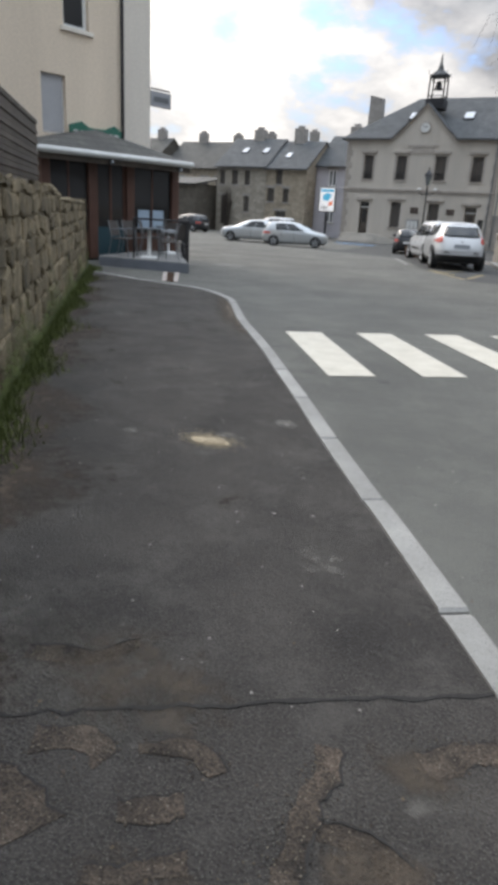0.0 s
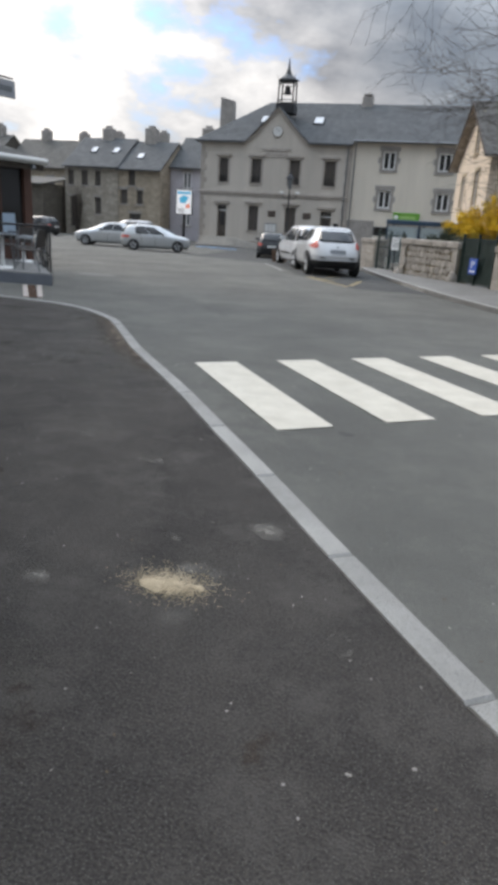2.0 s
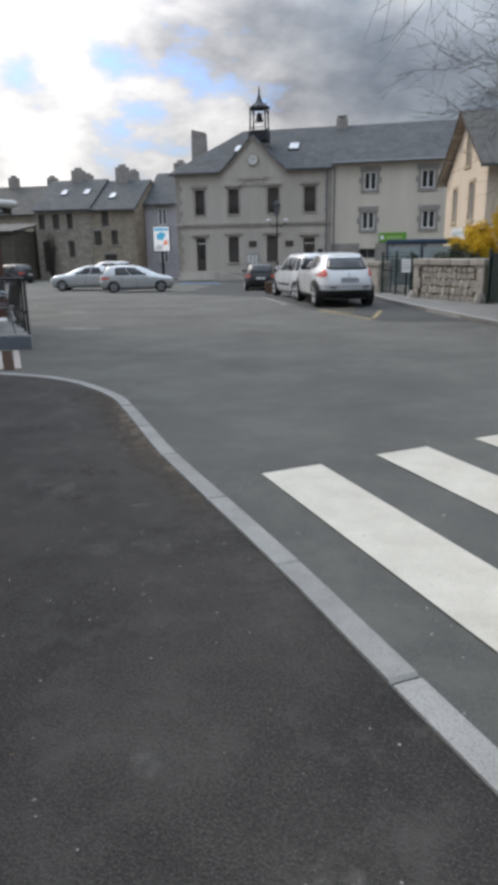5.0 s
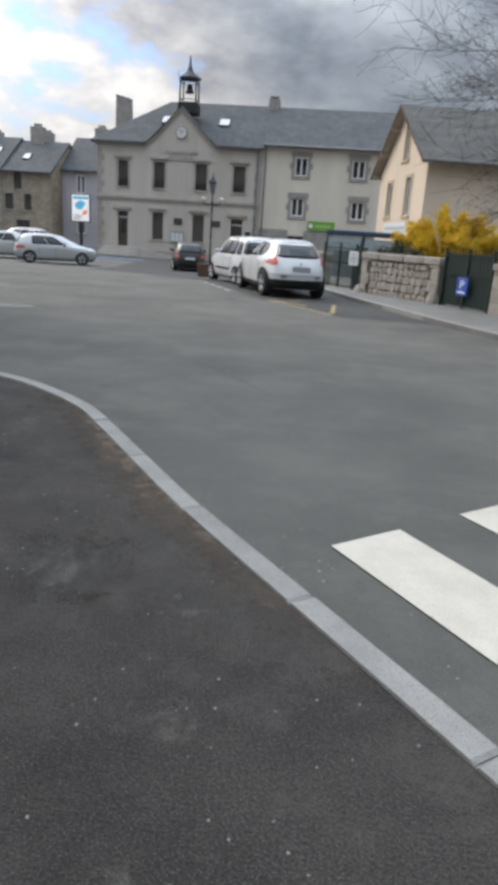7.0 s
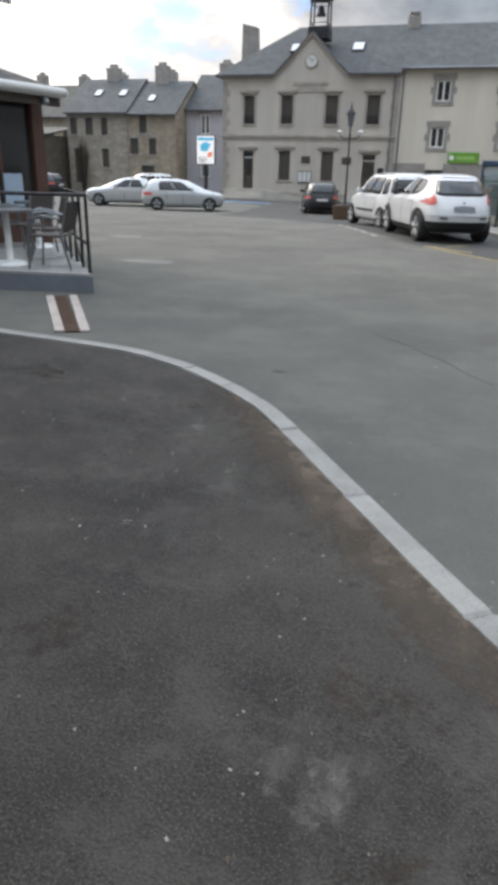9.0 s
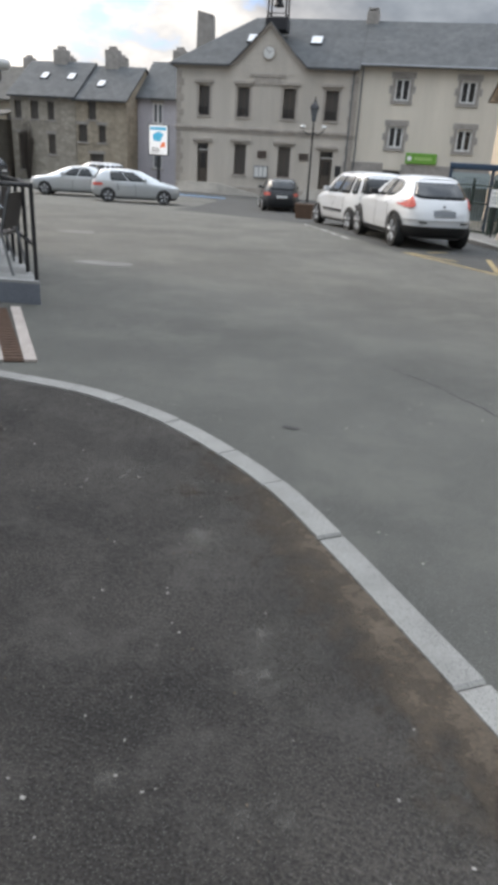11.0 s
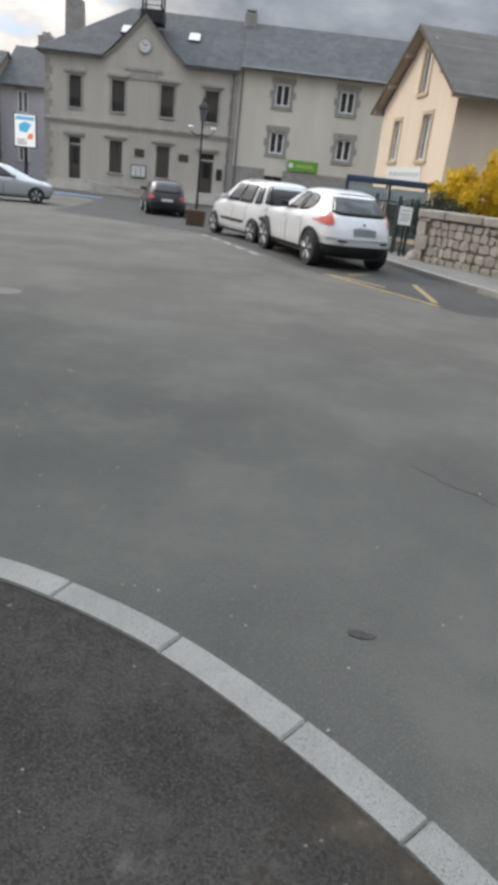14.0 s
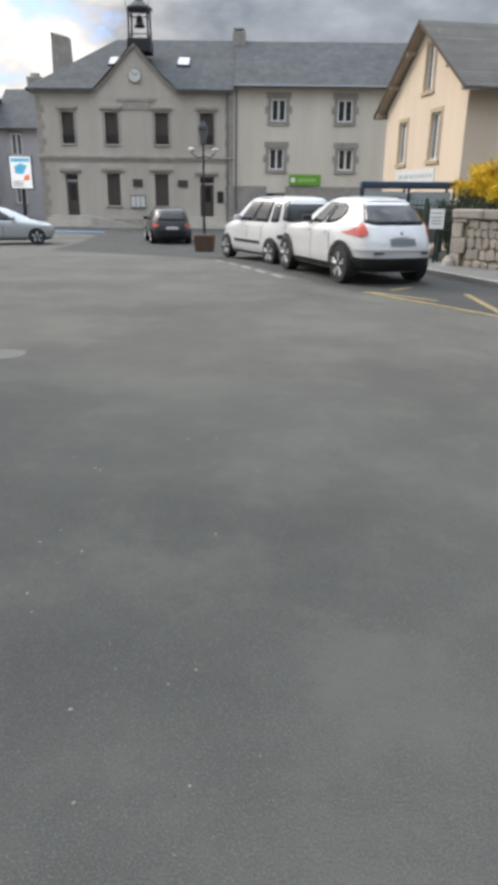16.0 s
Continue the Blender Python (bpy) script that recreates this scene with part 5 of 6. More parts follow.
def rough_stone(x0, z0, x1, z1, rnd, proud=0.05, y=0.0, jit=0.03):
    """One stone: a face with cut, uneven corners that bulges out of its wall."""
    c = min(x1 - x0, z1 - z0) * 0.25
    pts = [(x0 + c, z0), (x1 - c, z0), (x1, z0 + c), (x1, z1 - c), (x1 - c, z1), (x0 + c, z1), (x0, z1 - c), (x0, z0 + c)]
    pts = [(x + rnd.uniform(-jit, jit), z + rnd.uniform(-jit, jit)) for x, z in pts]
    mx, mz = (x0 + x1) / 2, (z0 + z1) / 2
    b = bmesh.new()
    back = [(x, y + 0.02, z) for x, z in pts]
    rim = [(x, y - proud * 0.5, z) for x, z in pts]
    face = [(mx + (x - mx) * 0.8, y - proud * rnd.uniform(0.8, 1.1), mz + (z - mz) * 0.8) for x, z in pts]
    return loft(b, [back, rim, face])


def garden_wall():
    t = thing("garden_wall", "grey rough stone garden wall with flat coping", "wall", GARDEN)
    L, H = 3.48, 1.05
    rnd = random.Random(8)
    part("core", box(0, 0.02, -0.1, L, 0.42, H), MORTAR, t)
    x = -0.03
    while x < L - 0.1:
        w = min(rnd.uniform(0.8, 1.15), L + 0.03 - x)
        part("coping_stone", bev(box(x, -0.07, H, x + w - 0.012, 0.47, H + 0.2), 0.025), GARDEN_STONE, t)
        x += w
    for x0 in (0.0, L - 0.42):
        z = -0.02
        k = 0
        while z < H - 0.05:
            h = min(0.33, H - z)
            w = 0.42 if k % 2 else 0.3
            a = x0 if x0 == 0 else L - w
            part("corner_stone", bev(box(a, -0.05, z, a + w - 0.01, 0.02, z + h - 0.012), 0.015), GARDEN_STONE, t)
            z += h
            k += 1
    z = -0.02
    while z < H - 0.05:
        h = min(rnd.uniform(0.18, 0.27), H - z)
        x = 0.42
        while x < L - 0.5:
            w = min(rnd.uniform(0.17, 0.33), L - 0.44 - x)
            if w > 0.08:
                part("stone", rough_stone(x + 0.01, z + 0.01, x + w - 0.01, z + h - 0.01, rnd, 0.035, 0.02, 0.025), GARDEN_STONE, t)
            x += w
        z += h
    b = bmesh.new()
    loft(b, [[(L - 0.1 + r * math.cos(a), -0.05 + r * math.sin(a), z) for a in [i * math.pi / 5 for i in range(10)]] for r, z in ((0.2, -0.05), (0.17, 0.15), (0.1, 0.3), (0.04, 0.34))])
    part("guard_stone", b, GARDEN_STONE, t)
    b = bmesh.new()
    loft(b, [[(0.05 + r * math.cos(a), -0.1 + r * math.sin(a), z) for a in [i * math.pi / 5 for i in range(10)]] for r, z in ((0.17, -0.05), (0.14, 0.12), (0.06, 0.24))])
    part("guard_stone", b, GARDEN_STONE, t)


def wall_stub(at, L, H, label):
    t = thing("gate_wall", label, "wall", at)
    rnd = random.Random(3)
    part("core", box(0, 0.0, -0.1, L, 0.45, H), MORTAR, t)
    part("coping_stone", bev(box(-0.05, -0.06, H, L + 0.05, 0.5, H + 0.18), 0.025), GARDEN_STONE, t)
    z = 0.0
    while z < H - 0.05:
        h = min(0.32, H - z)
        x = 0
        while x < L - 0.02:
            w = min(rnd.uniform(0.4, 0.7), L - x)
            part("stone", bev(box(x, -0.035, z, x + w - 0.012, 0.0, z + h - 0.012), 0.012), GARDEN_STONE, t)
            x += w
        part("end_stone", bev(box(L, -0.03, z, L + 0.03, 0.45, z + h - 0.012), 0.01), GARDEN_STONE, t)
        z += h


def iron_gate(a, b, h, label, dark_behind=False):
    a, b = Vector(a), Vector(b)
    d = (b - a)
    at = Matrix.Translation((a.x, a.y, gz(a.y) + 0.1)) @ Matrix.Rotation(math.atan2(d.y, d.x), 4, "Z")
    t = thing("iron_gate", label, "gate", at)
    L = d.length
    f = bmesh.new()
    for z in (0.05, h * 0.55, h - 0.2):
        bx(f, 0, -0.02, z, L, 0.02, z + 0.04)
    for x in (0, L / 2 - 0.03, L - 0.06):
        bx(f, x, -0.03, 0, x + 0.06, 0.03, h)
    part("gate_frame", f, GATE_GREEN, t)
    n = int(L / 0.13)
    for i in range(n):
        x = (i + 0.5) * L / n
        m = bmesh.new()
        rod(m, (x, -0.028, 0.05), (x, -0.028, h - 0.05 + 0.1 * math.sin(i * math.pi / max(1, n - 1))), 0.011, 0.009, 6)
        part("bar", m, GATE_GREEN, t)
    if dark_behind:
        # added dark panel stands in for the dark background between open bars
        part("sheet", box(0.02, 0.022, 0.05, L - 0.02, 0.035, h - 0.12), GATE_GREEN, t)
    return t


garden_wall()
wall_stub(Matrix.Translation((0.2, 29.55, gz(29) + 0.08)) @ Matrix(((GD.x, -GD.y, 0, 0), (GD.y, GD.x, 0, 0), (0, 0, 1, 0), (0, 0, 0, 1))), 1.25, 1.05, "short grey stone wall beside the iron gate")
wall_stub(Matrix.Translation((5.12, 19.72, 0.08)) @ Matrix(((GD.x, -GD.y, 0, 0), (GD.y, GD.x, 0, 0), (0, 0, 1, 0), (0, 0, 0, 1))), 7.0, 1.05, "long grey stone wall beyond the green gate")
iron_gate((0.98, 28.35), (2.1, 26.75), 1.55, "dark iron garden gate, closed")
iron_gate((2.1, 26.7), (2.28, 24.6), 1.4, "dark iron gate leaf, standing open")
iron_gate((4.22, 21.55), (5.1, 19.78), 1.5, "dark green iron gate with bars and an added dark backing", True)


def parking_sign():
    at = Matrix.Translation((4.62, 20.62, 0.66)) @ Matrix.Rotation(math.atan2(GD.y, GD.x), 4, "Z")
    t = thing("parking_sign", "small blue parking sign on the green gate", "sign", at)
    part("plate", bev(box(-0.19, -0.075, -0.22, 0.19, -0.05, 0.24), 0.006), BLUE_SIGN, t)
    c = bpy.data.curves.new("letter", "FONT")
    c.body, c.size, c.extrude, c.align_x = "P", 0.32, 0.002, "CENTER"
    o = new("letter", c)
    o.parent, o.matrix_local = t, pose(0, -0.08, -0.05, 90)
    me = bpy.data.meshes.new_from_object(o.evaluated_get(bpy.context.evaluated_depsgraph_get()))
    bpy.data.objects.remove(o)
    me.materials.clear()
    me.materials.append(WHITE)
    p = new("letter", me)
    p.parent, p.matrix_local = t, pose(0, -0.08, -0.05, 90)
    part("small_print", box(-0.13, -0.081, -0.16, 0.13, -0.076, -0.11), WHITE, t)


def paper_notice():
    t = thing("paper_notice", "white paper notice fixed to a gate post", "notice", pose(1.92, 24.95, 0.1, 0, 0, -30))
    b = bmesh.new()
    rod(b, (0, 0.03, 0), (0, 0.03, 1.3), 0.025)
    part("post", b, DARK_METAL, t)
    part("sheet", bev(box(-0.17, -0.012, 0.78, 0.17, 0.0, 1.22), 0.003), WHITE, t)
    b = bmesh.new()
    for z in (1.12, 1.02, 0.95, 0.88):
        bx(b, -0.12, -0.016, z, 0.12, -0.013, z + 0.02)
    part("lettering", b, GREY_METAL, t)


parking_sign()
paper_notice()


def bus_shelter():
    t = thing("bus_shelter", "dark blue bus shelter with glass sides", "bus shelter", pose(1.0, 31.2, gz(31), 0, 0, -6))
    part("roof", bev(box(0, 0, 2.05, 3.0, 1.7, 2.25), 0.04, 2), SHELTER_BLUE, t)
    for x in (0.06, 1.5, 2.9):
        for y in (0.08, 1.6):
            part("post", box(x - 0.04, y - 0.04, 0, x + 0.04, y + 0.04, 2.05), SHELTER_BLUE, t)
    milky = glass("shelter_glass", (0.33, 0.39, 0.40), 0.3)
    for x0, x1 in ((0.12, 1.42), (1.58, 2.82)):
        part("pane", box(x0, 0.07, 1.45, x1, 0.085, 1.95), milky, t)
        part("pane", box(x0, 1.6, 0.3, x1, 1.615, 1.9), milky, t)


bus_shelter()


# ---- street furniture ----
def street_lamp():
    t = thing("street_lamp", "dark cast-iron lamp post with lantern and two small globes", "street lamp", pose(-4.25, 34.0, gz(34)))
    b = bmesh.new()
    loft(b, [[(r * math.cos(a), r * math.sin(a), z) for a in [i * math.pi / 5 for i in range(10)]] for r, z in ((0.13, 0), (0.12, 0.35), (0.06, 0.5), (0.042, 1.1), (0.034, 3.6))])
    part("pole", b, DARK_METAL, t)
    b = bmesh.new()
    tube(b, [(-0.42, 0, 3.28), (-0.2, 0, 3.12), (0, 0, 3.2), (0.2, 0, 3.12), (0.42, 0, 3.28)], 0.022)
    part("arm", b, DARK_METAL, t)
    for s in (-0.42, 0.42):
        b = bmesh.new()
        bmesh.ops.create_uvsphere(b, u_segments=14, v_segments=8, radius=0.1, matrix=Matrix.Translation((s, 0, 3.4)) @ Matrix.Diagonal((1.15, 1.15, 0.7, 1)))
        part("globe", b, OFF_WHITE, t, "white glass globe", True)
    b = bmesh.new()
    loft(b, [[(r * math.cos(a), r * math.sin(a), z) for a in [math.pi / 4 + i * math.pi / 2 for i in range(4)]] for r, z in ((0.1, 3.6), (0.2, 4.05))])
    part("lantern_glass", b, CURTAIN_GLASS, t)
    b = bmesh.new()
    loft(b, [[(r * math.cos(a), r * math.sin(a), z) for a in [math.pi / 4 + i * math.pi / 2 for i in range(4)]] for r, z in ((0.25, 4.05), (0.2, 4.15), (0.06, 4.3), (0.01, 4.5))])
    part("lantern_cap", b, DARK_METAL, t)


def planter():
    t = thing("planter", "brown planter box on the square below the lamp", "planter", pose(-4.1, 32.2, gz(32)))
    b = bmesh.new()
    prism(b, [(-0.3, -0.3, 0), (0.3, -0.3, 0), (0.36, -0.36, 0.55), (-0.36, -0.36, 0.55)], (0, 0.66, 0))
    part("box", bev(b, 0.02), TERRACOTTA, t)
    part("soil", box(-0.3, -0.28, 0.551, 0.3, 0.24, 0.57), BARK, t)


def info_panel():
    t = thing("information_panel", "lit poster panel with orange and cyan shapes on a dark pole", "information panel", pose(-16.65, 51.6, gz(51)) @ Matrix.Diagonal((1.12, 1, 1.04, 1)))
    part("frame", bev(box(-0.64, -0.08, 2.12, 0.64, 0.08, 3.98), 0.03, 2), GREY_METAL, t)
    sc = part("poster", box(-0.56, -0.095, 2.2, 0.56, -0.082, 3.9), PANEL_WHITE, t)
    part("header", box(-0.5, -0.1, 3.62, 0.5, -0.096, 3.8), PANEL_CYAN, sc)
    b = bmesh.new()
    prism(b, [(-0.3, -0.0965, 3.0), (0.1, -0.0965, 2.95), (0.35, -0.0965, 3.4), (0.0, -0.0965, 3.55), (-0.35, -0.0965, 3.35)], (0, -0.004, 0))
    part("emblem", b, PANEL_CYAN, sc)
    b = bmesh.new()
    prism(b, [(0.1, -0.0965, 2.6), (0.45, -0.0965, 2.65), (0.42, -0.0965, 2.95), (0.2, -0.0965, 2.9)], (0, -0.004, 0))
    part("emblem", b, PANEL_ORANGE, sc)
    for k, z in enumerate((2.3, 2.42, 2.54)):
        part("lettering", box(-0.45, -0.1, z, 0.02 + 0.1 * (k % 2), -0.096, z + 0.05), GREY_METAL, sc)
    part("pole", bev(box(-0.09, -0.06, 0, 0.09, 0.06, 2.12), 0.02), DARK_METAL, t)


street_lamp()
planter()
info_panel()
marking("blue_bay", [(-14.2, 47.5), (-10.8, 46.8), (-10.9, 47.6), (-14.1, 48.4)], plain("road_blue", (0.12, 0.25, 0.42), 0.8), "pale blue painted parking patch on the square")
YP = [((-0.42, 20.22), (1.22, 17.65)), ((-0.3, 20.2), (0.62, 19.25)), ((1.32, 20.05), (1.24, 18.0)), ((0.1, 20.5), (0.55, 20.9))]
for a, b in YP:
    a, b = Vector(a), Vector(b)
    n = Vector((-(b - a).y, (b - a).x)).normalized() * 0.055
    marking("bay_line", [tuple(a - n), tuple(b - n), tuple(b + n), tuple(a + n)], YELLOW_PAINT, "worn yellow painted bay line on the asphalt", group="bay lines", z=0.010)
for i in range(5):
    a = Vector((-1.75, 22.35)) + Vector((-0.33, 0.82)) * (i * 1.05)
    b = a + Vector((-0.2, 0.5))
    n = Vector((0.05, 0.02))
    marking("bay_dash", [tuple(a - n), tuple(a + n), tuple(b + n), tuple(b - n)], WORN_PAINT, "worn white dash beside the parked cars", group="bay dashes")


def blob(c, rx, ry, rnd, n=28, rough=0.25):
    ph = [rnd.uniform(0, 6.28) for _ in range(4)]
    res = []
    for i in range(n):
        a = 2 * math.pi * i / n
        r = 1 + rough * sum(math.sin((k + 2) * a + ph[k]) / (k + 1) for k in range(4)) * 0.6
        res.append((c[0] + rx * r * math.cos(a), c[1] + ry * r * math.sin(a)))
    return res


def flat_patch(name, pts, mat, label, category, z):
    b = bmesh.new()
    b.faces.new([b.verts.new((x, y, z + (gz(y) if z < 0.04 else 0))) for x, y in pts])
    bmesh.ops.recalc_face_normals(b, faces=b.faces[:])
    bmesh.ops.triangulate(b, faces=b.faces[:])
    bmesh.ops.solidify(b, geom=b.faces[:], thickness=-0.003)
    return solo(name, b, mat, label, category)


RND = random.Random(21)
flat_patch("road_patch", blob((-7.4, 19.1), 0.36, 0.3, RND), PAVE_FAR, "pale round repair patch in the road", "road patch", 0.002)
flat_patch("road_patch", blob((-5.05, 15.05), 0.42, 0.26, RND), PAVE_FAR, "pale concrete repair patch in the road", "road patch", 0.002)

def along(pts, y):
    for (a, p), (b, q) in zip(pts, pts[1:]):
        if y <= b:
            return p + (q - p) * (y - a) / (b - a)
    return pts[-1][1]


def dark_apron():
    lo = [(17.2, 1.5), (20.2, -0.5), (26.5, -3.2), (32, -9.5), (44, -10.5), (50, -16), (54, -16)]
    hi = [(17.2, 3.52), (19.1, 2.83), (21.9, 1.83), (24.9, 0.93), (28.4, 0.23), (31.5, -0.62), (34, -1), (54, -1)]
    b = bmesh.new()
    g = []
    for k in range(73):
        y = 17.2 + 0.5 * k
        x0, x1 = along(lo, y), along(hi, y)
        g.append([b.verts.new((x0 + (x1 - x0) * f, y, gz(y) + 0.0035)) for f in (0, 0.5, 1)])
    for p, q in zip(g, g[1:]):
        for i in range(2):
            b.faces.new((p[i], p[i + 1], q[i + 1], q[i]))
    solo("road_apron", b, BAY, "darker newer asphalt of the parking bays and square", "road", kind="structure")


dark_apron()
flat_patch("road_stain", blob((-1.23, 9.03), 0.055, 0.025, RND), OIL, "small dark oil stain on the road", "stain", 0.002)
flat_patch("road_stain", blob((3.05, 3.8), 0.07, 0.04, RND), OIL, "small dark tar spot by the crossing", "stain", 0.002)

# ---- plants ----
def bare_tree():
    t = thing("tree", "leafless tree with dense fine dark twigs", "tree", pose(9.8, 16.6, 0))
    rnd = random.Random(5)
    trunk, limbs, twigs = bmesh.new(), bmesh.new(), bmesh.new()

    def seg(bm, p, q, r0, r1, n):
        z = (q - p).normalized()
        x = z.orthogonal().normalized()
        y = z.cross(x)
        vs = [[bm.verts.new(c + (x * math.cos(a) + y * math.sin(a)) * r) for a in [2 * math.pi * i / n for i in range(n)]] for c, r in ((p, r0), (q, r1))]
        for i in range(n):
            bm.faces.new((vs[0][i], vs[0][(i + 1) % n], vs[1][(i + 1) % n], vs[1][i]))

    def grow(p, d, length, r, depth):
        bm = limbs if depth < 3 else twigs
        steps = 4
        for k in range(steps):
            d = (d + Vector((rnd.uniform(-1, 1), rnd.uniform(-1, 1), rnd.uniform(-0.8, 0.9))) * 0.22).normalized()
            q = p + d * (length / steps)
            r1 = max(0.0035, r * 0.84)
            seg(bm, p, q, r, r1, 6 if depth < 2 else (4 if depth < 4 else 3))
            if depth < 5:
                for _ in range(1 if depth < 1 else rnd.choice((1, 1, 2, 2))):
                    side = d.orthogonal().normalized()
                    side.rotate(Matrix.Rotation(rnd.uniform(0, 6.28), 3, d))
                    nd = (d * 0.75 + side * rnd.uniform(0.5, 1.0)).normalized()
                    nd.z *= 0.75
                    grow(q, nd.normalized(), length * rnd.uniform(0.52, 0.74), max(0.005, r1 * 0.58), depth + 1)
            p, r = q, r1

    p = Vector((0, 0, 0))
    for k in range(5):
        q = p + Vector((rnd.uniform(-0.08, 0.08), rnd.uniform(-0.08, 0.08), 0.62))
        seg(trunk, p, q, 0.27 - 0.02 * k, 0.25 - 0.02 * k, 12)
        p = q
    for k in range(6):
        a = k * 2 * math.pi / 6 + 0.4
        grow(p - Vector((0, 0, 0.25 * (k % 3))), Vector((math.cos(a), math.sin(a), 0.75 if k % 2 else 0.5)).normalized(), 4.3, 0.12, 1)
    grow(p, Vector((0, 0, 1)), 4, 0.14, 1)
    part("trunk", trunk, BARK, t)
    part("limb_crown", limbs, BARK, t)
    tagged(part("twig_crown", twigs, BARK, t), kind="stuff")


bare_tree()


def shrub(name, label, at, rx, ry, h, mat, count, size, rnd, droop=0.2):
    t = thing(name, label, "shrub", at)
    st, lf = bmesh.new(), bmesh.new()
    tips = []
    for k in range(70):
        a, r = rnd.uniform(0, 6.28), math.sqrt(rnd.random())
        tip = Vector((rx * r * math.cos(a), ry * r * math.sin(a), h * (0.66 + 0.3 * rnd.random()) * (1 - 0.35 * r * r)))
        foot = Vector((tip.x * 0.25, tip.y * 0.25, 0))
        mid = foot.lerp(tip, 0.6) + Vector((0, 0, h * droop))
        tube(st, [foot, mid, tip], 0.009, 3)
        tips.append((foot, mid, tip))
    for k in range(count):
        foot, mid, tip = tips[k % 70]
        f = rnd.uniform(0.15, 1.05)
        c = (foot.lerp(mid, f * 2) if f < 0.5 else mid.lerp(tip, f * 2 - 1)) + Vector((rnd.gauss(0, 0.09), rnd.gauss(0, 0.09), rnd.gauss(0, 0.08)))
        s = size * rnd.uniform(0.6, 1.3)
        m = Euler((rnd.uniform(0, 6), rnd.uniform(0, 6), rnd.uniform(0, 6))).to_matrix()
        lf.faces.new([lf.verts.new(c + m @ Vector(q)) for q in ((-s, 0, 0), (0, -s * 0.5, s * 0.2), (s, 0, 0), (0, s * 0.5, s * 0.2))])
    part("stem_cluster", st, BARK, t)
    tagged(part("foliage", lf, mat, t), kind="stuff")


shrub("forsythia", "forsythia bush in bright yellow flower behind the wall", pose(5.75, 29.8, gz(30)), 2.15, 1.7, 3.45, FLOWER, 42000, 0.048, random.Random(2))
shrub("evergreen_bush", "dark green ivy bush behind the garden wall", pose(3.75, 29.0, gz(29)), 1.15, 1.0, 2.0, LEAF, 7500, 0.05, random.Random(3), 0.1)
shrub("evergreen_bush", "dark green shrub beside the forsythia", pose(8.4, 29.2, gz(29)), 1.6, 1.2, 2.5, LEAF, 4500, 0.06, random.Random(6), 0.1)

CLIMBER = material("dry_climber", (0.10, 0.075, 0.055), 0.85, 0.4, 4, 30, 0)
shrub("climbing_plant", "bare brown climbing plant against the stone house", pose(-28.95, 56.55, -0.42), 0.6, 0.16, 5.0, CLIMBER, 800, 0.05, random.Random(12), 0.05)

# ---- small things on the near pavement ----
def spill():
    t = thing("grit_spill", "pale heap of spilled sand and grit on the pavement", "spill", pose(2.66, 1.07, KERB_TOP - 0.012))
    rnd = random.Random(11)
    for cx, cy, r in ((-0.08, 0.0, 0.055), (0.03, 0.03, 0.033), (0.12, 0.04, 0.026)):
        b = bmesh.new()
        rings = []
        for k, (f, z) in enumerate(((1.0, 0.001), (0.6, 0.006), (0.2, 0.008))):
            rings.append([(x, y, z) for x, y in blob((cx, cy), r * f * 1.2, r * f * 0.8, random.Random(5), 16, 0.35)])
        loft(b, rings)
        part("mound", b, SAWDUST, t)
    b = bmesh.new()
    for k in range(5200):
        a, r = rnd.uniform(0, 6.28), abs(rnd.gauss(0, 0.062))
        s = rnd.uniform(0.0008, 0.0027)
        bx(b, -s, -s, 0, s, s, s, Matrix.Translation((r * 1.6 * math.cos(a), r * math.sin(a) + 0.03, 0.001)) @ Matrix.Rotation(rnd.uniform(0, 3), 4, "Z"))
    tagged(part("fine_grit", b, SAWDUST, t), kind="stuff")


spill()


def in_pavement(x, y):
    n = Vector((WD.y, -WD.x))
    d = (Vector((x, y)) - WALL_A).dot(n)
    return d > 0.05 and min((Vector((x, y)) - p).length for p in INNER[::4]) > 0.12 and d < 3.6


